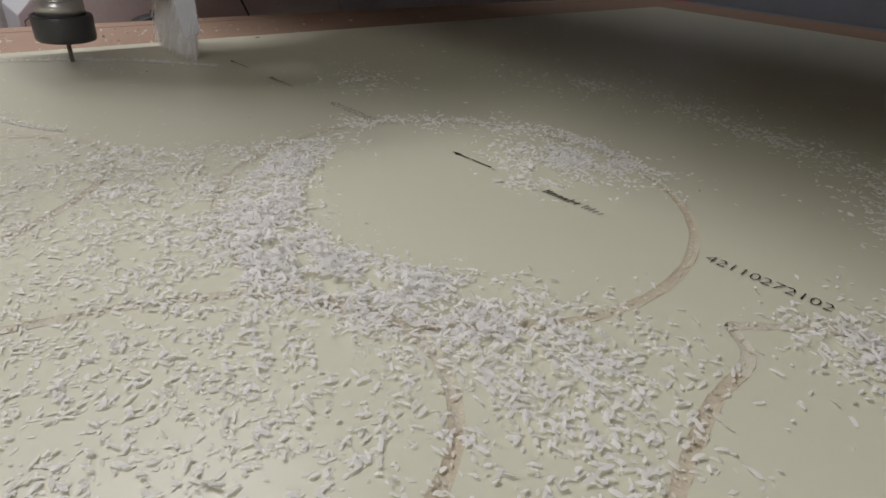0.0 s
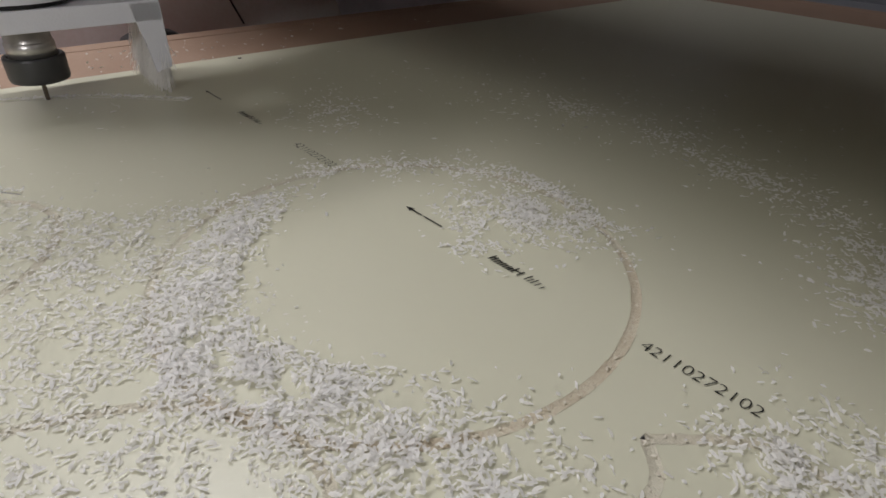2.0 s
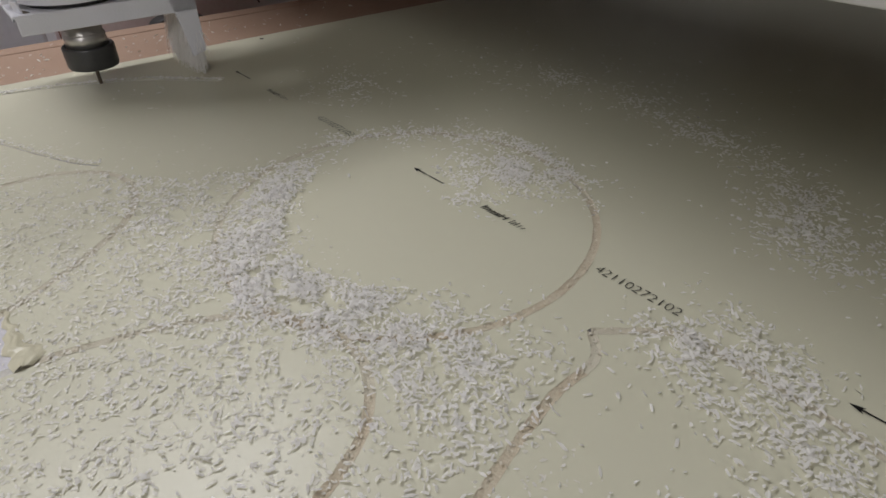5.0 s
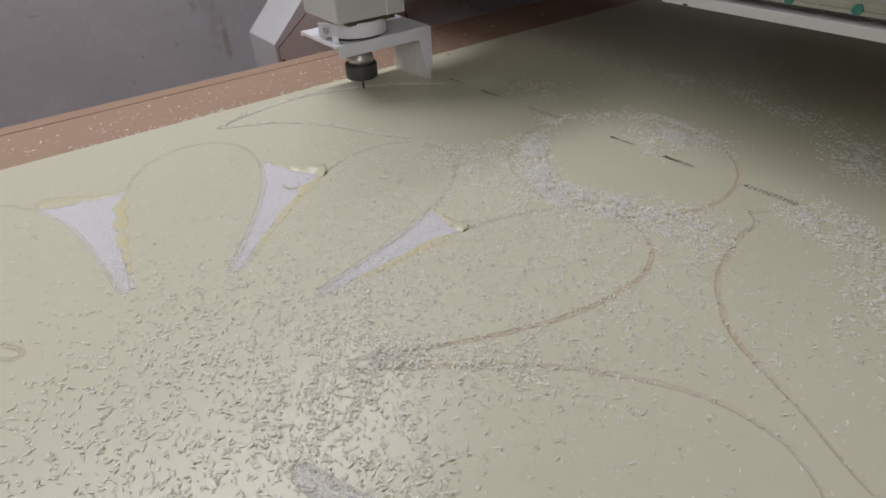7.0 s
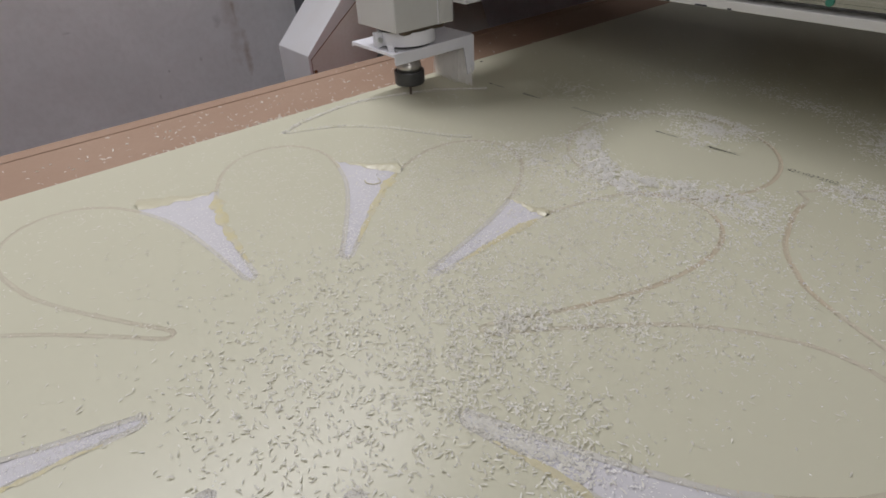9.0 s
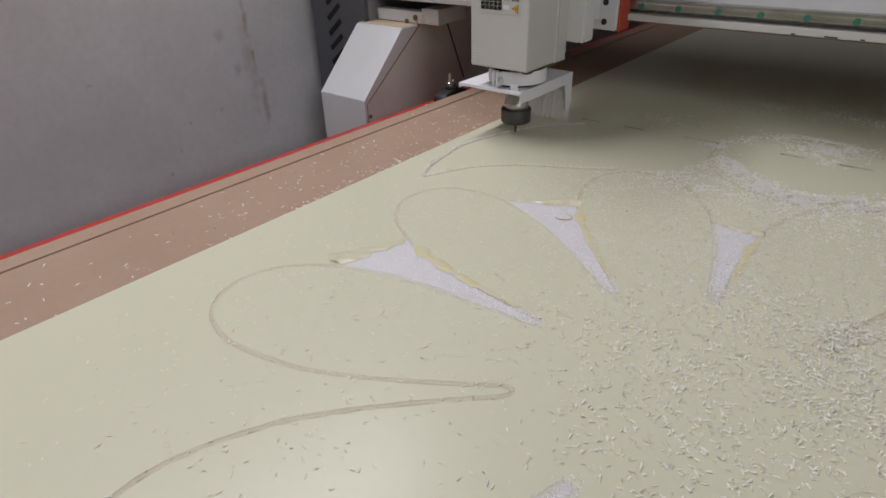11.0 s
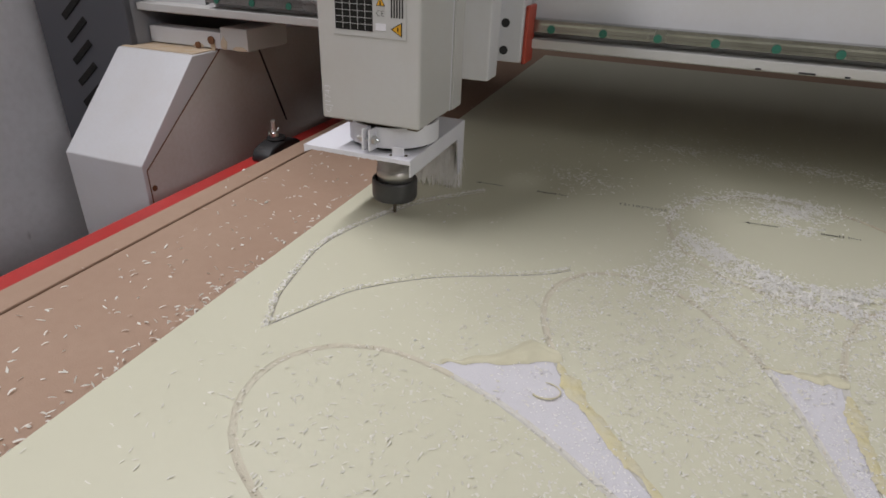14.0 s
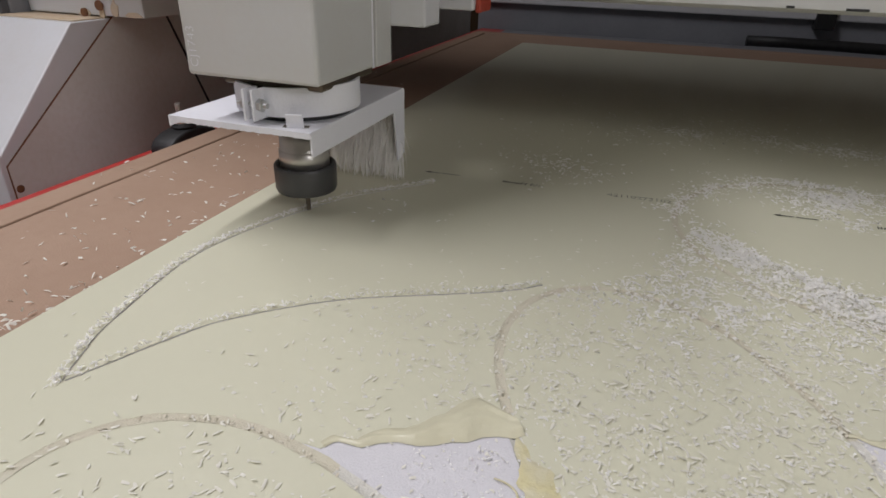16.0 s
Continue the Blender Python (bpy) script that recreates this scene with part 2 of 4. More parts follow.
def tube(points, radii, n=8, bm=None):
    bm = bm or bmesh.new()
    rings = []
    pts = [Vector(p) for p in points]
    for i, p in enumerate(pts):
        d = (pts[min(i + 1, len(pts) - 1)] - pts[max(i - 1, 0)]).normalized()
        side = d.cross(Vector((0, 0, 1)))
        side = side.normalized() if side.length > 1e-4 else Vector((1, 0, 0))
        up = side.cross(d)
        r = radii[i] if hasattr(radii, "__len__") else radii
        rings.append([bm.verts.new(p + r * (math.cos(a) * side + math.sin(a) * up)) for a in (2 * math.pi * k / n for k in range(n))])
    for a, b in zip(rings, rings[1:]):
        for k in range(n):
            bm.faces.new((a[k], a[(k + 1) % n], b[(k + 1) % n], b[k]))
    bm.faces.new(rings[0][::-1])
    bm.faces.new(rings[-1])
    bmesh.ops.recalc_face_normals(bm, faces=bm.faces)
    return bm


def spline(pts, step=0.004):
    """Points along a Catmull-Rom curve through pts."""
    p = [np.array(q, float) for q in pts]
    p = [2 * p[0] - p[1]] + p + [2 * p[-1] - p[-2]]
    out = []
    for a, b, c, d in zip(p, p[1:], p[2:], p[3:]):
        n = max(2, int(np.linalg.norm(c - b) / step))
        for i in range(n):
            t = i / n
            out.append(0.5 * (2 * b + (c - a) * t + (2 * a - 5 * b + 4 * c - d) * t * t + (3 * b - a - 3 * c + d) * t ** 3))
    out.append(p[-2])
    return np.array(out)


def lettering(name, text, width, m, material, parent, thick=0.0002, font_space=1.0):
    """Flat writing of a given width that starts at the pose m and reads along its x."""
    cu = bpy.data.curves.new(name, "FONT")
    cu.body, cu.extrude, cu.space_character, cu.offset = text, 0.0, font_space, -0.018
    tmp = bpy.data.objects.new(name, cu)
    scene.collection.objects.link(tmp)
    bpy.context.view_layer.update()
    me = bpy.data.meshes.new_from_object(tmp.evaluated_get(bpy.context.evaluated_depsgraph_get()))
    bpy.data.objects.remove(tmp)
    bm = bmesh.new()
    bm.from_mesh(me)
    xs = [v.co.x for v in bm.verts]
    s = width / (max(xs) - min(xs))
    bmesh.ops.transform(bm, matrix=m @ Matrix.Scale(s, 4) @ Matrix.Translation((-min(xs), 0, 0)), verts=bm.verts)
    return part(name, bm, material, parent)


# ---- the room ----
room = [("floor", (-1.42, -4.2, -0.97), (4.2, 3.2, -0.85), CONCRETE, "grey concrete workshop floor", "floor"),
        ("wall_left", (-1.42, -4.2, -0.85), (-1.16, 3.2, 1.60), PLASTER, "stained grey plaster workshop wall beside the machine", "wall"),
        ("wall_back", (-1.16, 2.9, -0.85), (4.2, 3.2, 3.3), BACK, "unseen workshop wall, made brown to tint reflections in the film", "wall"),
        ("wall_right", (3.9, -4.2, -0.85), (4.2, 2.9, 3.3), CONCRETE, "grey workshop wall", "wall"),
        ("wall_front", (-1.16, -4.2, -0.85), (3.9, -4.0, 3.3), CONCRETE, "unseen grey workshop wall at the near end", "wall"),
        ("wall_left_upper", (-1.42, -4.2, 2.06), (-1.16, 3.2, 3.3), PLASTER, "grey plaster above the high window", "wall"),
        ("wall_left_near", (-1.42, -4.2, 1.60), (-1.16, -1.76, 2.06), PLASTER, "grey plaster beside the high window", "wall"),
        ("wall_left_far", (-1.42, 0.36, 1.60), (-1.16, 3.2, 2.06), PLASTER, "grey plaster beside the high window", "wall"),
        ("ceiling", (-1.42, -4.2, 3.3), (4.2, 3.2, 3.5), CEIL, "dull workshop ceiling", "ceiling")]
for name, lo, hi, mat, label, cat in room:
    tagged(part(name, box(lo, hi), mat), label, cat, kind="structure")


window_1 = empty("window_1", "long high workshop window in the plaster wall", "window", kind="structure")
for lo, hi in (((-1.76, 1.60), (-1.72, 2.06)), ((0.32, 1.60), (0.36, 2.06)), ((-1.72, 1.60), (0.32, 1.64)), ((-1.72, 2.02), (0.32, 2.06))):
    part("window_frame", box((-1.33, *lo), (-1.27, *hi), 0.004), BRACKET, window_1)


# ---- machine bed ----
EDGE_X, FAR_Y, NEAR_Y, RIGHT_X = -0.441, 0.975, -2.05, 1.09
bed = empty("machine_bed", "red painted steel bed frame of the router", "machine bed")
part("side_beam", box((-0.686, -2.3, -0.16), (-0.60, 1.45, -0.026), 0.004), RED, bed, "red enamelled side beam")
part("side_beam", box((1.22, -2.3, -0.16), (1.31, 1.45, -0.026), 0.004), RED, bed)
part("table_top", box((-0.60, -2.3, -0.10), (1.22, 1.45, -0.026), 0.0), PANEL_G, bed)
for x in (-0.66, 1.22):
    for y in (-2.2, -0.4, 1.3):
        part("leg", box((x, y, -0.85), (x + 0.08, y + 0.1, -0.16), 0.004), RED, bed)

spoil = empty("spoilboard", "brown fibreboard spoilboard lying on the machine bed", "spoilboard")
part("board", box((-0.588, -2.25, -0.026), (1.21, 1.16, -0.0055), 0.001), MDF, spoil)
part("groove", box((-0.592, -2.25, -0.026), (-0.588, 1.16, -0.0095)), MDF_CUT, spoil, "dark groove cut in the board")
part("edge_strip", box((-0.624, -2.25, -0.026), (-0.592, 1.16, -0.0055), 0.0015), MDF, spoil)
part("groove", box((-0.588, 1.16, -0.026), (1.21, 1.164, -0.0095)), MDF_CUT, spoil)
part("edge_strip", box((-0.624, 1.164, -0.026), (1.21, 1.20, -0.0055), 0.0015), MDF, spoil)

# ---- foam board: cut lines ----
HUB = np.array((0.071, -0.582))
R_IN, R_OUT, KERF_W = 0.134, 0.447, 0.0025
H_R = (0.134, 0.20, 0.26, 0.31, 0.36, 0.39, 0.41, 0.43, 0.441, 0.447)
H_A = (17.7, 17.0, 16.1, 14.8, 12.3, 10.4, 8.5, 5.8, 3.0, 0.0)


def half_angle(r):
    return np.interp(r, H_R, H_A)


def polar(r, a):
    return HUB + r * np.array((math.cos(radians(a)), math.sin(radians(a))))


def flower():
    """The closed outline of a nine-petalled flower."""
    pts = []
    rs = np.concatenate((np.linspace(R_IN, 0.39, 40), np.linspace(0.395, R_OUT, 18)))
    for k in range(9):
        ax = 39 + 40 * k
        pts += [polar(r, ax - half_angle(r)) for r in rs] + [polar(r, ax + half_angle(r)) for r in rs[-2::-1]]
    pts.append(pts[0])
    p = np.array(pts)
    for _ in range(2):
        q = p.copy()
        q[1:-1] = 0.25 * p[:-2] + 0.5 * p[1:-1] + 0.25 * p[2:]
        p = q
    return p


def ring_line(c, r, n=150):
    a = np.linspace(0, 2 * math.pi, n)
    return np.stack((c[0] + r * np.cos(a), c[1] + r * np.sin(a)), 1)


LEAF_LOW = spline([(-0.377, -0.387), (-0.366, -0.364), (-0.353, -0.337), (-0.335, -0.309), (-0.285, -0.266), (-0.220, -0.232), (-0.187, -0.214), (-0.167, -0.198)])
LEAF_TOP = spline([(-0.377, -0.387), (-0.388, -0.362), (-0.397, -0.336), (-0.409, -0.264), (-0.405, -0.221), (-0.389, -0.169), (-0.363, -0.113), (-0.329, -0.072), (-0.302, -0.043)])
BUD_LOW = spline([(0.214, -0.037), (0.229, -0.053), (0.233, -0.091), (0.254, -0.158), (0.283, -0.197), (0.304, -0.216), (0.340, -0.233), (0.376, -0.248), (0.429, -0.274), (0.52, -0.30)])
BUD_TOP = spline([(0.214, -0.037), (0.243, -0.004), (0.263, 0.000), (0.301, 0.001), (0.334, 0.001), (0.361, -0.006), (0.391, -0.022), (0.45, -0.07), (0.50, -0.16), (0.52, -0.30)])
CIRCLE = ring_line((0.050, -0.041), 0.132)
LINES = [flower(), CIRCLE, LEAF_LOW, LEAF_TOP, BUD_LOW, BUD_TOP]
WIDTHS = [KERF_W, KERF_W, 0.0009, 0.0009, KERF_W, KERF_W]
# wedges between petals whose film is torn away: middle angle, radius of the tear
TORN = [(19, 0.335), (99, 0.302), (139, 0.345), (179, 0.352), (259, 0.300), (299, 0.31), (339, 0.32)]


def ribbon(line, w):
    d = np.gradient(line, axis=0)
    d /= np.linalg.norm(d, axis=1)[:, None] + 1e-9
    nrm = np.stack((-d[:, 1], d[:, 0]), 1)
    if np.linalg.norm(line[0] - line[-1]) < 1e-6:
        return [(line + w * nrm)[:-1], (line - w * nrm)[:-1]]
    return [np.concatenate((line + w * nrm, (line - w * nrm)[::-1]))]


def near_line(p, line, w):
    """Which of the points p lie within w of a line."""
    hit = np.zeros(len(p), bool)
    a, b = line[:-1], line[1:]
    ab = b - a
    l2 = (ab ** 2).sum(1) + 1e-12
    for i in range(0, len(p), 2000):
        q = p[i:i + 2000]
        t = np.clip(((q[:, None] - a) * ab).sum(2) / l2, 0, 1)
        d = np.linalg.norm(q[:, None] - (a + t[..., None] * ab), axis=2).min(1)
        hit[i:i + 2000] = d < w
    return hit


def wedge_half(r):
    return 20 - half_angle(r)


def tear_line(a, r, tilt):
    """The uneven edge at which the film of a wedge is torn off."""
    rng = random.Random(int(a))
    h = wedge_half(r) + 1.5
    return np.array([polar(r * (1 + 0.03 * (u * u - 0.5) + tilt * u + rng.uniform(-0.012, 0.012)), a + u * h) for u in np.linspace(-1, 1, 15)])


def triangulate(extra):
    """The top of the board, cut along every kerf: points, triangles and which triangles are kept."""
    pts, edges = [], []

    def add(loop, closed=True):
        s = len(pts)
        pts.extend(loop)
        n = len(loop)
        edges.extend((s + i, s + (i + 1) % n) for i in range(n if closed else n - 1))
    add([(EDGE_X, NEAR_Y), (RIGHT_X, NEAR_Y), (RIGHT_X, FAR_Y), (EDGE_X, FAR_Y)])
    for line, width in zip(LINES, WIDTHS):
        for loop in ribbon(line, width):
            add(loop)
    for line in extra:
        add(line, False)
    from mathutils import geometry
    v, e, f, *_ = geometry.delaunay_2d_cdt([Vector((float(p[0]), float(p[1]))) for p in pts], edges, [], 0, 1e-6)
    p = np.array([(q.x, q.y) for q in v])
    tri = np.array(f)
    mid = p[tri].mean(1)
    keep = np.ones(len(tri), bool)
    for line, width in zip(LINES, WIDTHS):
        keep &= ~near_line(mid, line, width * 0.96)
    return p, tri, mid, keep


def pieces_of(tri, keep):
    """Groups of kept triangles that hang together."""
    boss = {}

    def find(i):
        while boss[i] != i:
            boss[i] = boss[boss[i]]
            i = boss[i]
        return i
    for t in tri[keep]:
        for i in t:
            boss.setdefault(int(i), int(i))
        a, b, c = (find(int(i)) for i in t)
        boss[b] = a
        boss[find(c)] = a
    groups = {}
    for t in tri[keep]:
        groups.setdefault(find(int(t[0])), []).append(t)
    return sorted(groups.values(), key=len, reverse=True)


def slab(p, tris, top, bottom):
    """A flat plate with upright sides at all its open edges."""
    used = sorted({int(i) for t in tris for i in t})
    at = {u: n for n, u in enumerate(used)}
    verts = [(p[u][0], p[u][1], top) for u in used]
    faces, count = [], {}
    for t in tris:
        i = [at[int(k)] for k in t]
        a, b, c = (p[int(k)] for k in t)
        if (b[0] - a[0]) * (c[1] - a[1]) - (b[1] - a[1]) * (c[0] - a[0]) < 0:
            i.reverse()
        faces.append(tuple(i))
        for j in range(3):
            e = (i[j], i[(j + 1) % 3])
            count[e] = count.get(e, 0) + 1
    low = {}
    for a, b in [e for e in count if (e[1], e[0]) not in count]:
        for k in (a, b):
            if k not in low:
                low[k] = len(verts)
                verts.append((verts[k][0], verts[k][1], bottom))
        faces.append((b, a, low[a], low[b]))
    me = bpy.data.meshes.new("plate")
    me.from_pydata(verts, [], faces)
    return me


def mesh_part(name, me, material, parent, label=""):
    me.materials.append(material)
    ob = new(name, me)
    ob.parent = parent
    if label:
        ob["label"] = label
    return ob


TEARS = [tear_line(a, r, k) for (a, r), k in zip(TORN, (0.0, 0.02, 0.07, 0.03, 0.0, 0.0, 0.0))]
P2, TRI, MID, KEEP = triangulate(TEARS)
polar_r = np.linalg.norm(MID - HUB, axis=1)
polar_a = np.degrees(np.arctan2(MID[:, 1] - HUB[1], MID[:, 0] - HUB[0])) % 360
BARE = np.zeros(len(TRI), bool)
for (a, r), line in zip(TORN, TEARS):
    off = (polar_a - a + 180) % 360 - 180
    ta = (np.degrees(np.arctan2(line[:, 1] - HUB[1], line[:, 0] - HUB[0])) - a + 180) % 360 - 180
    tr = np.linalg.norm(line - HUB, axis=1)
    BARE |= (np.abs(off) < wedge_half(polar_r)) & (polar_r < np.interp(off, ta, tr)) & (polar_r > R_IN - 0.004)

board = empty("foam_board", "white foam board under cream film, routed with a flower outline", "foam board")
for i, tris in enumerate(g for g in pieces_of(TRI, KEEP) if len(g) > 2):
    mesh_part("board_piece", slab(P2, tris, 0.0, -0.0054), BOARD, board, "white foam board" if i == 0 else "")
for i, tris in enumerate(g for g in pieces_of(TRI, KEEP & ~BARE) if len(g) > 2):
    mesh_part("film_piece", slab(P2, tris, 0.0003, 0.00005), FILM, board, "cream protective film on the board" if i == 0 else "")

# dust packed in the kerfs
DUST = {"plain": bmesh.new(), "scorched": bmesh.new(), "powder": bmesh.new(), "fresh": bmesh.new()}


def dust_kind(q, width):
    """What fills a cut line at q: plain dust, dust that the cutter burnt brown, white powder beside a bare wedge, or a fresh open cut."""
    if width < 0.002:
        return "fresh"
    ang = math.degrees(math.atan2(q[1] - HUB[1], q[0] - HUB[0]))
    r = math.hypot(q[0] - HUB[0], q[1] - HUB[1])
    ring_side = abs(math.hypot(q[0] - 0.050, q[1] + 0.041) - 0.132) < 0.004 and q[0] > 0.03 and q[1] < 0.07
    if ring_side or (58 < ang < 76 and 0.21 < r < 0.44) or (0.225 < q[0] < 0.32 and -0.225 < q[1] < -0.06 and r > 0.425):
        return "scorched"
    for a, edge in TORN:
        if R_IN < r < edge and abs((ang - a + 180) % 360 - 180) < wedge_half(r) + 3.0:
            return "powder"
    return "plain"


for line, width in zip(LINES, WIDTHS):
    d = np.gradient(line, axis=0)
    d /= np.linalg.norm(d, axis=1)[:, None] + 1e-9
    kinds = [dust_kind(q, width) for q in line]
    deep = -0.0007 if width < 0.002 else -0.0002
    for kind, bm in DUST.items():
        last = None
        for i, (q, t) in enumerate(zip(line, d)):
            if kinds[i] != kind and (i == 0 or kinds[i - 1] != kind):
                last = None
                continue
            nx, ny = -t[1], t[0]
            row = []
            for k in range(5):
                v = k / 2 - 1
                w_ = width * (1.05 + (0.35 * abs(noise.noise((q[0] * 500, q[1] * 500, 3.0 + k))) if width > 0.002 else 0))
                x, y = q[0] + v * w_ * nx, q[1] + v * w_ * ny
                z = (deep if abs(v) < 0.9 else (0.0004 if width > 0.002 else deep)) + 0.0004 * noise.noise((x * 420, y * 420, 1.0)) + 0.0003 * noise.noise((x * 1100, y * 1100, 4.0))
                row.append(bm.verts.new((x, y, z)))
            if last:
                for k in range(4):
                    bm.faces.new((last[k], last[k + 1], row[k + 1], row[k]))
            last = row if kinds[i] == kind else None
part("kerf_dust", DUST["plain"], KERF, board, "cream dust packed in the cut lines", True)
part("scorched_dust", DUST["scorched"], SCORCH, board, "brown scorched dust in the cut lines", True)
tagged(part("kerf_powder", DUST["powder"], POWDER, board, "white powder in the cuts beside bare wedges", True), kind="stuff")
tagged(part("fresh_cut", DUST["fresh"], FRESH, board, "fresh open cut of the leaf", True), kind="stuff")


# rolled and crumpled film at the torn wedges
def film_roll(a, r0, r1, size, seed, side=-1):
    """A limp, uneven roll of film along one edge of a wedge."""
    bm = bmesh.new()
    rows = []
    n = 60
    for i in range(n):
        u = i / (n - 1)
        r = r0 + (r1 - r0) * u
        w = size * (0.20 + 0.95 * u) * min(1, 6 * (1.02 - u)) * (1.0 + 0.6 * noise.noise((r * 70, seed, 0.5)) + 0.4 * noise.noise((r * 300, seed, 7.5)))
        mid = math.degrees((0.0010 + 0.0015 * noise.noise((r * 45, seed, 2.5))) / r)
        row = []
        for k in range(7):
            v = k / 3 - 1
            q = polar(r, a + side * (wedge_half(r) + mid) + math.degrees(w * v * (1 + 0.25 * noise.noise((r * 160, k, seed))) / r))
            z = 0.0004 + (1 - v * v) * 0.09 * w + 0.0006 * abs(noise.noise((q[0] * 300, q[1] * 300, seed)))
            row.append(bm.verts.new((q[0], q[1], z)))
        rows.append(row)
    for p, q in zip(rows, rows[1:]):
        for k in range(6):
            bm.faces.new((p[k], p[k + 1], q[k + 1], q[k]))
    bmesh.ops.recalc_face_normals(bm, faces=bm.faces)
    return part("film_roll", bm, CURL, board, "yellow rolled-up edge of torn film", True)


for (a, r), size, side in zip(TORN, (0.0052, 0.0058, 0.0066, 0.0078, 0.0050, 0.0030, 0.0052), (-1, -1, -1, -1, 1, 1, -1)):
    film_roll(a, 0.165, r * 0.95, size, int(a), side)


def film_flap(k, reach, lift, seed, grow):
    """A loose tongue of film beyond a tear, widest towards one petal."""
    a, _ = TORN[k]
    edge = TEARS[k]
    bm = bmesh.new()
    rows = []
    m = 12
    line = np.array([edge[min(int(t), 13)] * (1 - (t - min(int(t), 13))) + edge[min(int(t), 13) + 1] * (t - min(int(t), 13)) for t in np.linspace(1.2, 12.8, 40)])
    for i, q in enumerate(line):
        u = i / 39
        g = (u if grow > 0 else 1 - u)
        out = (q - HUB) / np.linalg.norm(q - HUB)
        row = []
        for j in range(m + 1):
            v = j / m
            d = -0.0006 + v * reach * (0.12 + 0.88 * g ** 1.4) * (1 - 0.6 * max(0, g - 0.9) / 0.1)
            x, y = q[0] + out[0] * d, q[1] + out[1] * d
            h = lift * (0.15 + 0.85 * g) * math.sin(math.pi * min(1, v * 1.02)) ** 0.8 * (0.8 + 0.7 * noise.noise((x * 60, y * 60, seed)))
            h += 0.0007 * abs(noise.noise((x * 240, y * 240, seed + 4))) * math.sin(math.pi * v)
            h += 0.35 * lift * g * abs(math.sin(9.0 * v + 5 * noise.noise((x * 40, y * 40, seed + 2)))) * math.sin(math.pi * v)
            row.append(bm.verts.new((x, y, 0.0004 + max(0, h))))
        rows.append(row)
    for p, q in zip(rows, rows[1:]):
        for j in range(m):
            bm.faces.new((p[j], p[j + 1], q[j + 1], q[j]))
    bmesh.ops.recalc_face_normals(bm, faces=bm.faces)
    return part("film_flap", bm, FLAP, board, "glossy crumpled flap of loose film", True)


film_flap(3, 0.040, 0.0020, 1.0, 1)
film_flap(2, 0.034, 0.0034, 2.0, -1)
film_flap(1, 0.020, 0.0022, 3.0, -1)
film_flap(4, 0.034, 0.0009, 4.0, -1)
# a hooked shred of film on the bare patch
hook = [polar(0.305 - 0.010 * math.sin(t * 2.0), 138 + 1.6 * math.cos(t * 2.3) - 0.4 * t) for t in np.linspace(0, 1.9, 20)]
part("film_shred", tube([(q[0], q[1], 0.0014) for q in hook], [0.0008 * (1 - 0.5 * i / 19) for i in range(20)], 6), CURL, board, "", True)

# ---- printing on the film ----
ROW = math.degrees(math.atan2(0.018, 0.322))
c, s = math.cos(radians(ROW)), math.sin(radians(ROW))


def on_row(x, y=0.0):
    return (x * c - y * s, x * s + y * c)


def flat_bar(bm, x0, x1, y0, y1, lean=0.0):
    vs = [bm.verts.new((*on_row(x, y - 0.004 * (y1 > 0.002)), 0.0009)) for x, y in ((x0, y0), (x1, y0), (x1 + lean, y1), (x0 + lean, y1))]
    bm.faces.new(vs)


for k in (-1, 0, 1):
    o = 0.322 * k
    bm = bmesh.new()
    flat_bar(bm, o + 0.005, o + 0.0165, -0.0006, 0.0006)
    flat_bar(bm, o + 0.0185, o + 0.036, -0.0006, 0.0006)
    bm.faces.new([bm.verts.new((*on_row(o + x, y), 0.0009)) for x, y in ((0, 0), (0.007, -0.0024), (0.0055, 0), (0.007, 0.0024))])
    part("printed_arrow", bm, INK, board)
    # trade name as plain slanted strokes
    bm = bmesh.new()
    for x0, x1, y1, y2 in ((0.080, 0.0835, 0.0062, 0.0040), (0.0848, 0.0880, 0.0045, 0.0038), (0.0892, 0.0922, 0.0045, 0.0038), (0.0934, 0.0962, 0.0045, 0.0024), (0.0975, 0.1030, 0.0062, 0.0036)):
        flat_bar(bm, o + x0, o + x0 + 0.0010, 0.0, y1, 0.0012)
        flat_bar(bm, o + x1 - 0.0010, o + x1, 0.0, y1 * 0.9, 0.0012)
        vs = [bm.verts.new((*on_row(o + x, y - 0.004), 0.0009)) for x, y in ((x0 + 0.001, y2 - 0.0008), (x1, y2 - 0.0008), (x1, y2), (x0 + 0.001, y2))]
        bm.faces.new(vs)
    for x0, y1 in ((0.1075, 0.0062), (0.1098, 0.0044), (0.1122, 0.0058), (0.1152, 0.0044), (0.1186, 0.0036)):
        flat_bar(bm, o + x0, o + x0 + 0.0007, 0.0, y1, 0.0012)
    part("printed_mark", bm, INK, board)
    q = on_row(o + 0.180, -0.0045)
    lettering("printed_number", "42110272102", 0.0568, Matrix.Translation((q[0], q[1], 0.0009)) @ Matrix.Rotation(radians(ROW), 4, "Z"), INK, board)
q = on_row(-0.436, -0.0045)
lettering("printed_number", "10272101", 0.0285, Matrix.Translation((q[0], q[1], 0.0009)) @ Matrix.Rotation(radians(ROW), 4, "Z"), INK, board)
bm = bmesh.new()
bmesh.ops.create_circle(bm, cap_ends=True, radius=0.0028, segments=16, matrix=Matrix.Translation((-0.425, 0.06, 0.0009)))
part("printed_dot", bm, INK, board)

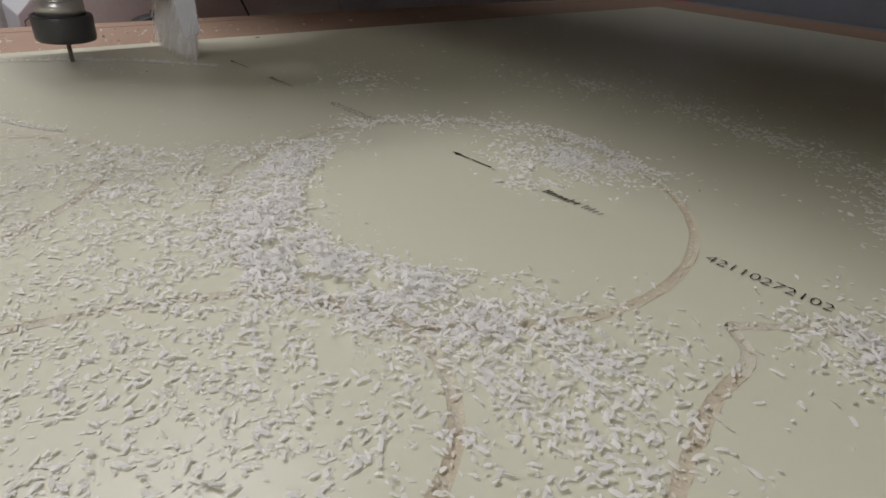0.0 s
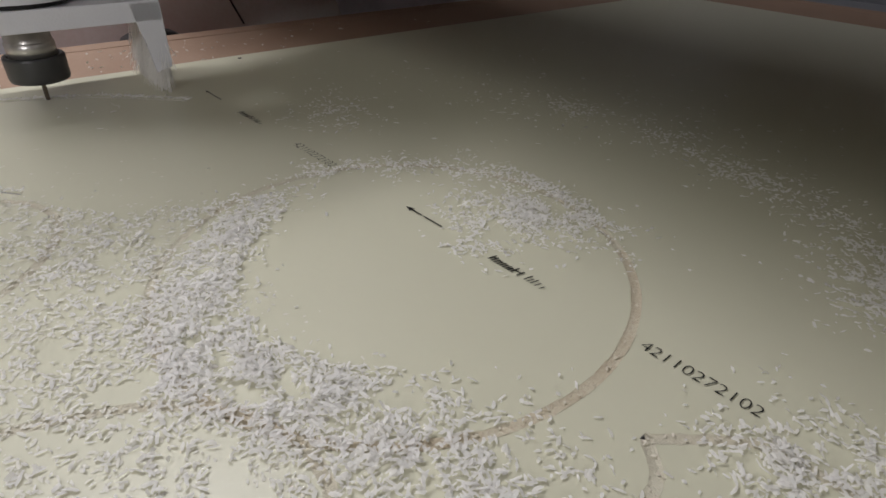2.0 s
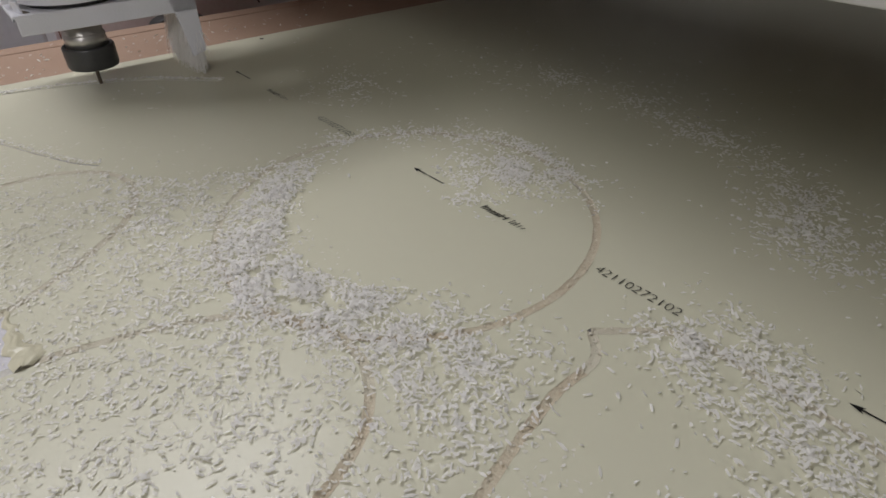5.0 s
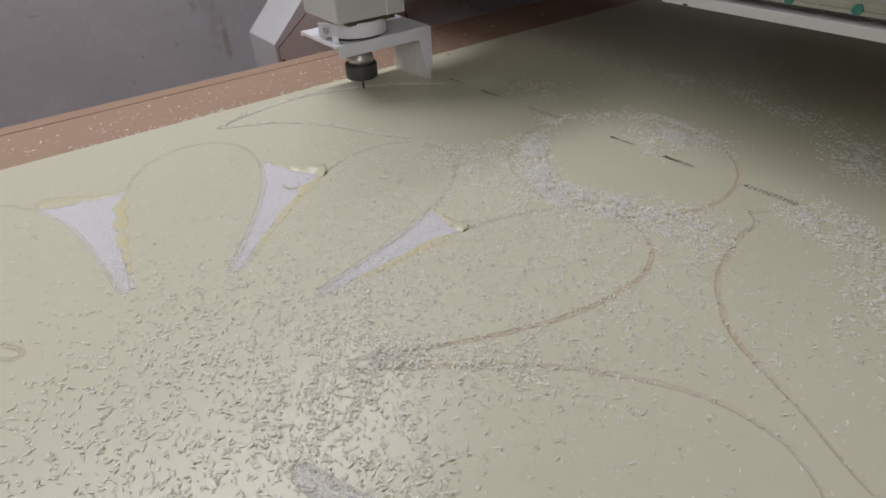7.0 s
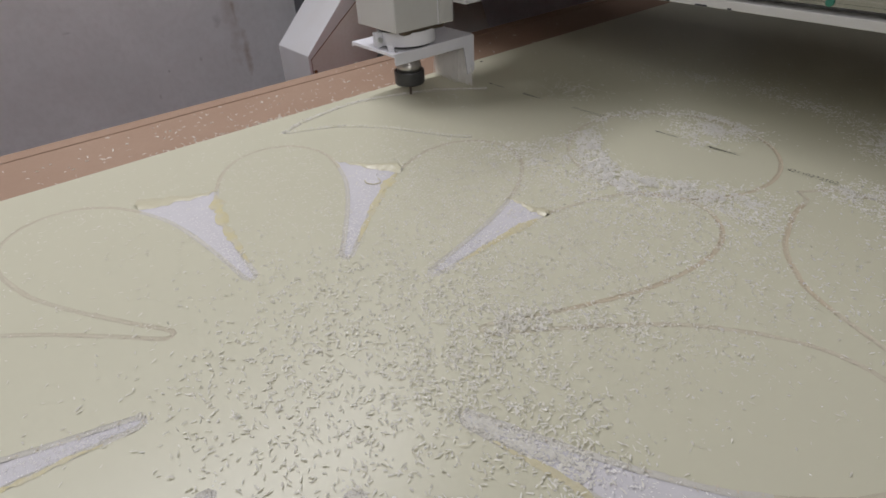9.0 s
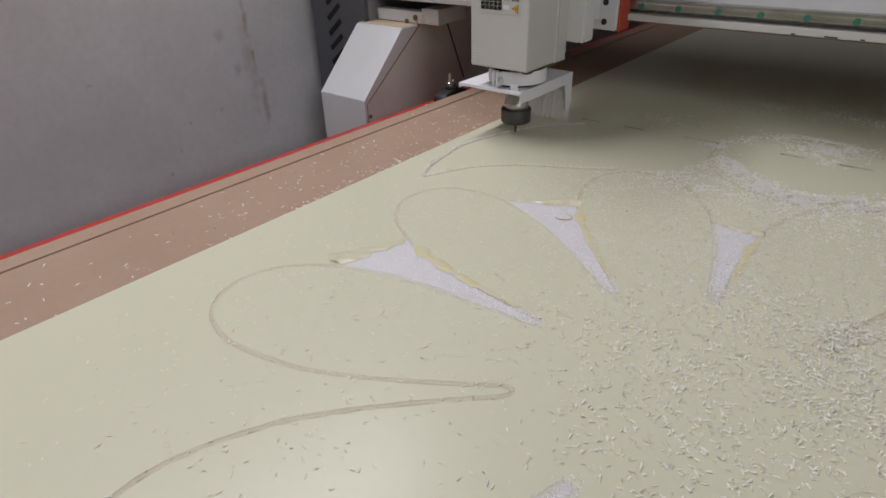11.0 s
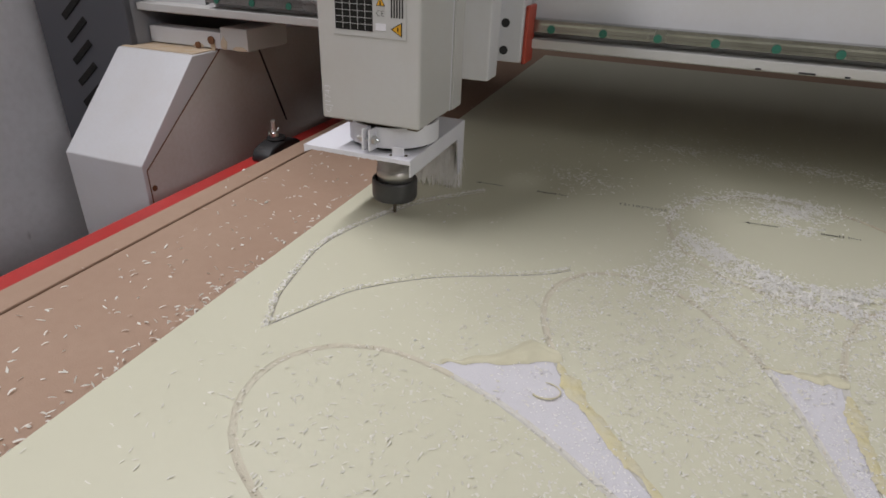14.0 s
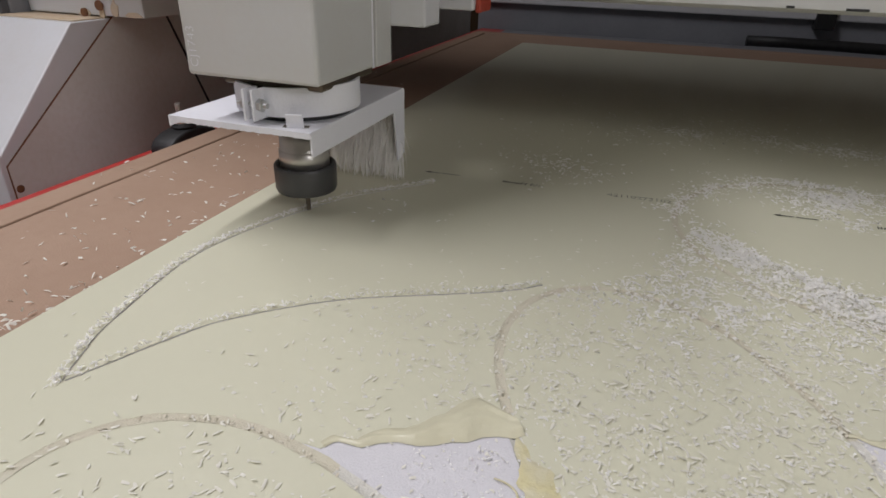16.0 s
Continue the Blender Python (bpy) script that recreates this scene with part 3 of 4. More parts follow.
# ---- spindle ----
AX, AY = -0.377, -0.148
GY = 0.030          # front of the guide rail
spindle = empty("router_spindle", "white router spindle with a black collet nut and dust bracket", "spindle")
body = part("body", box((AX - 0.052, AY - 0.057, 0.118), (AX + 0.052, AY + 0.054, 0.46), 0.0025), GREY_W, spindle, "white enamelled motor housing")
part("seam", box((AX + 0.0518, AY + 0.024, 0.118), (AX + 0.0526, AY + 0.0255, 0.46)), BRACKET, body)
part("side_rib", box((AX + 0.052, AY + 0.027, 0.1185), (AX + 0.0545, AY + 0.054, 0.46), 0.0008), GREY_W, body)
fy = AY - 0.0572
plate = part("nameplate", box((AX - 0.034, fy - 0.0006, 0.198), (AX + 0.038, fy, 0.262), 0.0002), LABEL, body, "silver rating plate with a black table and warning signs")
part("table", box((AX - 0.032, fy - 0.001, 0.203), (AX + 0.0055, fy - 0.0006, 0.236)), INK, plate, "black table with pale rules")
for i in range(1, 6):
    z = 0.203 + i * 0.0055
    part("rule", box((AX - 0.0315, fy - 0.0012, z), (AX + 0.005, fy - 0.001, z + 0.0004)), LABEL, plate)
for i in range(1, 5):
    x = AX - 0.032 + i * 0.0075
    part("rule", box((x, fy - 0.0012, 0.2035), (x + 0.0004, fy - 0.001, 0.2355)), LABEL, plate)


def sign(cx, cz, r, turn):
    bm = bmesh.new()
    tri = [(cx + r * math.cos(radians(turn + 120 * i)), cz + r * math.sin(radians(turn + 120 * i))) for i in range(3)]
    bm = prism(tri, "Y", fy - 0.0010, fy - 0.0006)
    part("warning_sign", bm, INK, plate)
    tri = [(cx + 0.78 * r * math.cos(radians(turn + 120 * i)), cz + 0.78 * r * math.sin(radians(turn + 120 * i))) for i in range(3)]
    part("warning_face", prism(tri, "Y", fy - 0.0014, fy - 0.0010), YELLOW, plate)
    part("warning_bolt", box((cx - 0.0006, fy - 0.0017, cz - 0.0016), (cx + 0.0006, fy - 0.0014, cz + 0.0016)), INK, plate)


sign(AX + 0.0135, 0.2275, 0.0052, 90)
sign(AX + 0.0305, 0.2065, 0.0072, 180)
lettering("ce_mark", "CE", 0.0075, Matrix.Translation((AX + 0.0095, fy - 0.001, 0.2165)) @ Matrix.Rotation(radians(90), 4, "X"), INK, plate)
for i in range(5):
    x = AX + 0.0235 + i * 0.0026
    part("print_line", box((x, fy - 0.0010, 0.216), (x + 0.0012, fy - 0.0006, 0.255 - 0.004 * (i % 3))), INK, plate)
for x0, x1, z in ((-0.032, 0.018, 0.2395), (-0.031, -0.012, 0.2455), (0.002, 0.018, 0.2455)):
    part("print_line", box((AX + x0, fy - 0.0010, z), (AX + x1, fy - 0.0006, z + 0.0018)), INK, plate)
part("print_line", box((AX + 0.0085, fy - 0.0010, 0.2045), (AX + 0.0185, fy - 0.0006, 0.2105)), BRACKET, plate)
lettering("stamped_number", "CJ1743", 0.026, Matrix.Translation((AX - 0.0415, AY - 0.0575, 0.124)) @ Matrix.Rotation(radians(90), 4, "X") @ Matrix.Rotation(radians(90), 4, "Z"), BRACKET, body)
part("neck", box((AX - 0.040, AY - 0.036, 0.1095), (AX + 0.042, AY + 0.045, 0.1185), 0.002), BRONZE, spindle, "oily brown neck flange")
# nose coloured black to give the shaded gap beneath the clamp ring
part("nose", lathe([(0.0385, 0.084), (0.040, 0.0875), (0.040, 0.105)], (AX, AY, 0)), BLACK, spindle)
# clamp ring with two tabs and bolts
ring = bmesh.new()
n = 72
gap = radians(266)
rows = []
for i in range(n + 1):
    a = gap + radians(4) + i / n * (2 * math.pi - radians(8))
    rows.append([ring.verts.new((AX + r * math.cos(a), AY + r * math.sin(a), z)) for r, z in ((0.0445, 0.0915), (0.0470, 0.0915), (0.0470, 0.1120), (0.0445, 0.1120))])
for a, b in zip(rows, rows[1:]):
    for k in range(4):
        ring.faces.new((a[k], a[(k + 1) % 4], b[(k + 1) % 4], b[k]))
ring.faces.new(rows[0])
ring.faces.new(rows[-1][::-1])
bmesh.ops.recalc_face_normals(ring, faces=ring.faces)
clamp_ring = part("clamp_ring", ring, BRACKET, spindle, "white steel clamp ring")
dv = Vector((math.cos(gap), math.sin(gap), 0))
sv = Vector((-math.sin(gap), math.cos(gap), 0))
turn = Matrix((sv.to_4d(), dv.to_4d(), (0, 0, 1, 0), (0, 0, 0, 1))).transposed()
for k in range(3):
    turn[3][k] = 0
turn = Matrix.Translation(Vector((AX, AY, 0)) + dv * 0.0455) @ turn
turn[3][0] = turn[3][1] = turn[3][2] = 0
for sgn in (-1, 1):
    bm = box((sgn * 0.0038 - 0.0009, -0.002, 0.0905), (sgn * 0.0038 + 0.0009, 0.0135, 0.1120), 0.0004)
    bmesh.ops.transform(bm, matrix=turn, verts=bm.verts)
    part("tab", bm, BRACKET, clamp_ring)
    bm = lathe([(0.0042, 0.0), (0.0046, 0.0006), (0.0046, 0.0036), (0.0036, 0.0042)], (0, 0, 0), 6, axis="X")
    bmesh.ops.transform(bm, matrix=turn @ Matrix.Translation((sgn * 0.0047 if sgn > 0 else -0.0090, 0.0075, 0.1010)), verts=bm.verts)
    part("bolt_head", bm, ZINC, clamp_ring)
bm = lathe([(0.0019, -0.013), (0.0019, 0.012)], (0, 0, 0), 12, axis="X")
bmesh.ops.transform(bm, matrix=turn @ Matrix.Translation((0, 0.0075, 0.1010)), verts=bm.verts)
part("bolt", bm, ZINC, clamp_ring)
# dust bracket: bent sheet with a back apron and a bristle curtain
br = part("bracket_plate", box((AX - 0.076, AY - 0.058, 0.0845), (AX + 0.043, AY + 0.107, 0.0870), 0.0008), BRACKET, spindle, "chalky white bent sheet-metal plate")
part("side_flange", box((AX + 0.0412, AY - 0.056, 0.0690), (AX + 0.0432, AY + 0.107, 0.0855), 0.0006), BRACKET, br)
part("side_flange", box((AX - 0.0762, AY - 0.050, 0.0790), (AX - 0.0742, AY + 0.105, 0.0855), 0.0006), BRACKET, br)
apron = bmesh.new()
rng = random.Random(11)
cols = 26
front, back = [], []
for i in range(cols + 1):
    u = i / cols
    x = AX - 0.052 + u * 0.095
    low = 0.030 + 0.006 * math.sin(u * 9) + rng.uniform(-0.002, 0.002)
    if 0.80 < u < 0.92:
        low += 0.010
    front.append([apron.verts.new((x, AY + 0.1050 + 0.0006 * rng.random(), z)) for z in (0.0850, 0.060, 0.045, low)])
    back.append([apron.verts.new((x, AY + 0.1072, z)) for z in (0.0850, 0.060, 0.045, low)])
for i in range(cols):
    for k in range(3):
        apron.faces.new((front[i][k], front[i + 1][k], front[i + 1][k + 1], front[i][k + 1]))
        apron.faces.new((back[i][k], back[i][k + 1], back[i + 1][k + 1], back[i + 1][k]))
    apron.faces.new((front[i][3], front[i + 1][3], back[i + 1][3], back[i][3]))
for i in (0, cols):
    for k in range(3):
        apron.faces.new((front[i][k], front[i][k + 1], back[i][k + 1], back[i][k]))
bmesh.ops.recalc_face_normals(apron, faces=apron.faces)
part("back_apron", apron, BRACKET, br, "ragged white back apron caked with dust")
part("corner_return", prism([(AY + 0.107, 0.0855), (AY + 0.107, 0.026), (AY + 0.092, 0.022), (AY + 0.088, 0.050), (AY + 0.080, 0.0855)], "X", AX + 0.0412, AX + 0.0432, 0.0004), BRACKET, br)
part("corner_return", prism([(AY + 0.107, 0.0855), (AY + 0.107, 0.036), (AY + 0.098, 0.034), (AY + 0.094, 0.0855)], "X", AX - 0.054, AX - 0.052, 0.0004), BRACKET, br)
bm = bmesh.new()
for i in range(1500):
    x = AX - 0.050 + rng.random() * 0.092
    y = AY + 0.098 + rng.random() * 0.0065
    top, low = 0.040 + rng.random() * 0.03, 0.001 + rng.random() ** 1.6 * 0.034
    dx, dy, w = rng.gauss(0, 0.004), rng.gauss(-0.003, 0.004), rng.uniform(0.0002, 0.0007)
    a = rng.random() * math.pi
    wx, wy = w * math.cos(a), w * math.sin(a)
    v = [bm.verts.new(p) for p in ((x - wx, y - wy, top), (x + wx, y + wy, top), (x + dx + wx * 0.6, y + dy + wy * 0.6, low), (x + dx - wx * 0.6, y + dy - wy * 0.6, low))]
    bm.faces.new(v)
part("bristle_curtain", bm, CHIP, br, "dusty bristle curtain")
rng = random.Random(19)
lip = bmesh.new()
edge = []
for i in range(61):
    x = AX - 0.076 + 0.119 * i / 60
    low = 0.0825 + rng.uniform(-0.0005, 0.0004) - 0.004 * max(0, 1 - abs(i - 0) / 4)
    edge.append([lip.verts.new((x, AY - 0.0580 - 0.0004 * rng.random(), z)) for z in (0.0868, low)] + [lip.verts.new((x, AY - 0.0568, z)) for z in (low, 0.0868)])
for a, b in zip(edge, edge[1:]):
    for k in range(4):
        lip.faces.new((a[k], a[(k + 1) % 4], b[(k + 1) % 4], b[k]))
bmesh.ops.recalc_face_normals(lip, faces=lip.faces)
part("front_lip", lip, BRACKET, br, "ragged front edge of the plate")
bm = box((-0.006, -0.0008, 0.0), (0.006, 0.0008, 0.0105), 0.0003)
bmesh.ops.transform(bm, matrix=Matrix.Translation((AX + 0.027, AY - 0.050, 0.0866)) @ Matrix.Rotation(radians(20), 4, "Z") @ Matrix.Rotation(radians(12), 4, "X"), verts=bm.verts)
part("bent_tab", bm, BRACKET, br)
bm = box((-0.009, -0.0025, 0.0), (0.009, 0.0025, 0.0003))
bmesh.ops.transform(bm, matrix=Matrix.Translation((AX + 0.026, AY - 0.0475, 0.0871)) @ Matrix.Rotation(radians(20), 4, "Z"), verts=bm.verts)
part("slot", bm, BRONZE, br)
part("shaft_disc", lathe([(0.026, 0.0750), (0.0285, 0.0765), (0.0285, 0.0846)], (AX, AY, 0)), BLACK, spindle)
part("shaft", lathe([(0.0200, 0.042), (0.0200, 0.0545), (0.0192, 0.0552), (0.0188, 0.0558), (0.0188, 0.0755)], (AX, AY, 0)), STEEL, spindle, "turned steel spindle shaft", True)
nut = lathe([(0.0040, 0.0200), (0.0215, 0.0200), (0.0240, 0.0208), (0.0250, 0.0235), (0.0252, 0.0400), (0.0250, 0.0422), (0.0242, 0.0432), (0.0215, 0.0432), (0.0210, 0.0415)], (AX, AY, 0), 64)
part("collet_nut", nut, NUT, spindle, "black steel collet nut", True)
part("cutter", lathe([(0.0012, 0.0006), (0.0019, 0.0012), (0.0019, 0.0205)], (AX, AY, 0), 14), BRONZE, spindle)
part("mounting_plate", box((AX - 0.083, AY + 0.054, 0.146), (AX + 0.083, AY + 0.088, 0.46), 0.002), WHITE, spindle, "white mounting plate behind the motor")
part("mounting_plate", box((AX - 0.070, AY + 0.088, 0.17), (AX + 0.066, AY + 0.140, 0.46), 0.002), WHITE, spindle)
for x0, x1 in ((0.055, 0.096), (-0.096, -0.055)):
    car = part("carriage", box((AX + x0, GY - 0.040, 0.153), (AX + x1, GY - 0.004, 0.30), 0.002), WHITE, spindle, "white carriage block with two dark bolt holes")
    for z in (0.166, 0.196):
        part("bolt_hole", lathe([(0.0050, 0), (0.0050, 0.0008)], (AX + (x0 + x1) / 2, GY - 0.0407, z), 20, axis="Y"), BLACK, car)
part("wiper", box((AX + 0.096, GY - 0.034, 0.151), (AX + 0.101, GY + 0.002, 0.215), 0.0015), ORANGE, spindle, "orange wiper on the guide carriage")

# ---- gantry ----
gantry = empty("gantry", "white steel gantry beam with a guide rail and leg cover", "gantry")
BL, BR = -0.885, 1.36
# unseen top and back are made up, sized to shade the board behind
beam = part("beam", box((BL, GY + 0.014, 0.162), (BR, GY + 0.40, 0.90), 0.003), WHITE, gantry, "white enamelled gantry beam")
part("ledge", prism([(GY - 0.006, 0.166), (GY + 0.014, 0.162), (GY + 0.014, 0.178), (GY - 0.006, 0.176)], "X", BL, BR, 0.0006), GREY_W, beam)
for x_, w_ in ((-0.03, 0.006), (0.012, 0.016), (0.055, 0.005), (0.31, 0.01)):
    part("paint_chip", box((x_, GY - 0.0066, 0.1662), (x_ + w_, GY - 0.0058, 0.1682), 0.0002), BLACK, beam)
rail = part("guide_rail", prism([(GY - 0.006, 0.1845), (GY + 0.014, 0.1845), (GY + 0.014, 0.1985), (GY - 0.006, 0.1985), (GY - 0.006, 0.1945), (GY - 0.0054, 0.1925), (GY - 0.0054, 0.1845), (GY - 0.006, 0.1885)], "X", -0.755, BR, 0.0003), RAIL, gantry, "ground steel guide rail with green plugs")
x = -0.735
while x < BR - 0.02:
    part("bolt_plug", lathe([(0.0046, 0), (0.0046, 0.0020), (0.0040, 0.0024)], (x, GY - 0.0066, 0.1885), 16, axis="Y"), GREEN, rail)
    x += 0.06
part("upper_rail", box((-0.755, GY - 0.006, 0.44), (BR, GY + 0.014, 0.46), 0.001), RAIL, gantry)
cover = empty("leg_cover", "", "")
cover.parent = gantry
SX = -0.762
side = [(-0.137, -0.60), (-0.137, -0.012), (-0.010, 0.115), (0.075, 0.115), (0.075, -0.60)]
part("cover_front", prism(side, "X", -0.902, SX, 0.0015), WHITE, cover, "white sheet-steel leg cover with a sloping front")
part("cover_top_dust", prism([(-0.900, -0.004), (SX - 0.004, -0.004), (SX - 0.004, 0.07), (-0.900, 0.07)], "Z", 0.1152, 0.1165), SAWDUST, cover, "tan sawdust lying on the cover")
part("leg_plate", prism([(-0.131, -0.60), (-0.131, -0.020), (0.050, 0.118), (0.060, 0.128), (0.33, 0.128), (0.40, -0.05), (0.40, -0.60)], "X", SX - 0.002, SX + 0.0012, 0.0004), LEGSIDE, cover, "dusty off-white leg side plate")
part("seam", tube([(SX + 0.0010, -0.1305, -0.07), (SX + 0.0010, -0.1305, -0.0205), (SX + 0.0010, -0.04, 0.0492), (SX + 0.0010, 0.0500, 0.118)], 0.0009, 6), RUST, cover, "rusty seam")
part("seam_rod", tube([(SX + 0.002, 0.130, 0.128), (SX + 0.002, 0.20, -0.03)], 0.0016, 8), BLACK, cover)
part("screw", lathe([(0.0045, 0), (0.0045, 0.002), (0.003, 0.003)], (SX, -0.124, -0.048), 12, axis="X"), RUST, cover)
part("cross_strip", box((-0.885, 0.040, 0.118), (SX + 0.012, 0.070, 0.142), 0.0015), WHITE, gantry)
part("end_block", box((SX + 0.012, 0.040, 0.118), (SX + 0.060, 0.14, 0.150), 0.0015), GREY_W, gantry)
part("screw", lathe([(0.006, 0), (0.006, 0.002), (0.0045, 0.004)], (SX - 0.004, 0.0365, 0.130), 12, axis="Y"), RUST, gantry)
part("screw", lathe([(0.005, 0), (0.005, 0.003)], (SX - 0.030, 0.0365, 0.121), 12, axis="Y"), RUST, gantry)
for x_, y_, z_, rx_, rz_, ax_ in ((SX - 0.004, 0.0388, 0.124, 0.004, 0.012, "Y"), (SX - 0.030, 0.0388, 0.1195, 0.010, 0.004, "Y"), (SX + 0.018, 0.0388, 0.126, 0.006, 0.010, "Y"), (SX + 0.045, 0.0388, 0.121, 0.012, 0.003, "Y")):
    ringp = [(x_ + rx_ * random.uniform(0.6, 1.2) * math.cos(k * 0.523), z_ + rz_ * random.uniform(0.6, 1.2) * math.sin(k * 0.523)) for k in range(12)]
    part("rust_run", prism(ringp, ax_, y_, y_ + 0.0016), SAWDUST, gantry, "tan rust run")
lv = part("end_cover", box((-1.075, 0.004, -0.60), (-0.888, 0.016, 0.62), 0.002), LOUVRE, gantry, "slate-grey end cover with slanted vent slots")
for i in range(11):
    z = 0.30 - i * 0.034
    bm = box((-0.028, -0.0012, -0.0052), (0.028, 0.0012, 0.0052), 0.001)
    bmesh.ops.transform(bm, matrix=Matrix.Translation((-0.995, 0.0034, z)) @ Matrix.Rotation(radians(-38), 4, "Y"), verts=bm.verts)
    part("vent_slot", bm, INK, lv)
part("end_box", box((-1.075, 0.016, -0.60), (-0.888, 0.32, 0.62), 0.002), PANEL_G, gantry)
part("far_leg", box((1.30, -0.10, -0.60), (1.40, 0.34, 0.52), 0.003), WHITE, gantry)
part("foot", box((-0.90, -0.13, -0.85), (-0.762, 0.30, -0.60), 0.003), GREY_W, gantry)
# follows the made-up height of the beam
part("beam_end", box((1.30, 0.34, 0.10), (1.40, 0.43, 0.90), 0.003), WHITE, gantry)
part("foot", box((1.32, -0.10, -0.85), (1.40, 0.30, -0.60), 0.003), GREY_W, gantry)

# ---- hold-down clamp on the bed edge ----
hold = empty("hold_down_clamp", "black arched hold-down clamp with a wing-nut bolt", "clamp")
CX, CY = -0.655, 0.022
arch = []
for i in range(13):
    u = i / 12 * math.pi
    arch.append((CY + 0.044 * math.cos(u), -0.026 + 0.024 * math.sin(u) ** 0.7))
part("arm", prism(arch[::-1], "X", CX - 0.016, CX + 0.016, 0.003), BLACK, hold, "black arched clamp arm", True)
part("slot_ring", lathe([(0.013, -0.003), (0.0145, 0.0), (0.013, 0.003), (0.0095, 0.0035)], (CX, CY, 0.0), 24), BLACK, hold)
part("bolt", lathe([(0.0036, -0.02), (0.0036, 0.026), (0.003, 0.028)], (CX, CY - 0.004, 0.0), 12), STEEL, hold)
part("wing_nut", lathe([(0.0065, 0.003), (0.0065, 0.009), (0.005, 0.011)], (CX, CY - 0.004, 0.0), 12), ZINC, hold)
for sgn in (-1, 1):
    part("wing", prism([(CY - 0.004 + sgn * 0.005, 0.004), (CY - 0.004 + sgn * 0.013, 0.010), (CY - 0.004 + sgn * 0.012, 0.014), (CY - 0.004 + sgn * 0.005, 0.009)], "X", CX - 0.0012, CX + 0.0012, 0.0004), ZINC, hold)

# ---- far end of the machine ----
tail = empty("bed_end_panel", "blue-grey steel end panel of the machine bed", "panel")
part("panel", box((-0.70, 1.46, -0.85), (1.40, 1.50, 0.16), 0.004), PANEL_G, tail)
part("lip", box((-0.70, 1.44, 0.055), (1.40, 1.46, 0.075), 0.003), WHITE, tail)
part("bracket", box((0.28, 1.43, 0.03), (0.33, 1.46, 0.11), 0.003), BLACK, tail)
hose = tagged(part("cable_hose", tube([(0.10 + 0.11 * i, 1.27 + 0.012 * math.sin(i * 1.3), 0.0085) for i in range(11)], 0.0135, 10), BLACK, None, "", True), "black cable hose lying along the far board edge", "hose")

# ---- chips ----


def chip_cloud(name, spots, label, z0, sizes=(0.0024, 0.0054), seed=1, reject=None, flat=1.0, material=None, widths=(0.0009, 0.0020), k=5):
    """Curled shavings scattered round the given spots: x, y, spread along and across, turn, count, heap."""
    rg = np.random.default_rng(seed)
    xs, ys, zs = [], [], []
    for x, y, sa, sb, turn, n, heap in spots:
        g = rg.normal(size=(n, 2)) * (sa, sb)
        ca, sa_ = math.cos(radians(turn)), math.sin(radians(turn))
        gx, gy = x + g[:, 0] * ca - g[:, 1] * sa_, y + g[:, 0] * sa_ + g[:, 1] * ca
        near = np.exp(-0.5 * ((g[:, 0] / max(sa, 1e-6)) ** 2 + (g[:, 1] / max(sb, 1e-6)) ** 2))
        xs.append(gx), ys.append(gy), zs.append(rg.random(n) * heap * 0.6 * near)
    x, y, z = np.concatenate(xs), np.concatenate(ys), np.concatenate(zs)
    if reject is not None:
        ok = ~reject(x, y)
        x, y, z = x[ok], y[ok], z[ok]
    return chip_mesh(name, x, y, z, label, z0, sizes, rg, flat, material, widths, k)


def chip_mesh(name, x, y, z, label, z0, sizes, rg, flat, material, widths, k):
    """One mesh of small curled flakes lying at the given places."""
    n = len(x)
    length = rg.uniform(*sizes, n)
    width = np.minimum(rg.uniform(*widths, n), length * 0.8)
    blunt = rg.uniform(0.05, 0.75, (2, n))
    skew = rg.normal(0, 0.45, n)
    bend = rg.normal(0, 0.16, n)
    yaw = rg.uniform(0, 2 * math.pi, n)
    pitch = rg.normal(0, 0.16, n) + np.where(z > 0.0012, rg.normal(0, 0.5, n), 0)
    roll = rg.normal(0, 0.5, n)
    curl = rg.uniform(0.0, 0.30, n) * flat
    pitch, roll = pitch * flat, roll * flat
    u = np.linspace(-0.5, 0.5, k)
    pts = np.zeros((n, k, 2, 3))
    for j in range(k):
        for s in (0, 1):
            lx = u[j] * length
            taper = 1.0 - blunt[int(u[j] > 0)] * abs(2 * u[j]) ** 2.2
            ly = (s - 0.5) * width * taper + bend * length * (u[j] ** 2 - 0.12)
            lx = lx + (s - 0.5) * width * skew
            lz = curl * length * (0.25 - u[j] ** 2) * 1.6 + ly * np.sin(roll)
            ly = ly * np.cos(roll)
            px, pz = lx * np.cos(pitch) - lz * np.sin(pitch), lx * np.sin(pitch) + lz * np.cos(pitch)
            pts[:, j, s, 0] = x + px * np.cos(yaw) - ly * np.sin(yaw)
            pts[:, j, s, 1] = y + px * np.sin(yaw) + ly * np.cos(yaw)
            pts[:, j, s, 2] = pz
    pts[..., 2] += (z0 + z + 0.0002 - pts[..., 2].reshape(n, -1).min(1))[:, None, None]
    verts = pts.reshape(-1, 3)
    base = np.arange(n)[:, None, None] * (2 * k)
    quad = np.array([(2 * j, 2 * j + 2, 2 * j + 3, 2 * j + 1) for j in range(k - 1)])
    faces = (base + quad).reshape(-1, 4)
    me = bpy.data.meshes.new(name)
    me.from_pydata(verts.tolist(), [], faces.tolist())
    me.polygons.foreach_set("use_smooth", [True] * len(me.polygons))
    me.materials.append(material or CHIP)
    return tagged(new(name, me), label, "chips", kind="stuff")


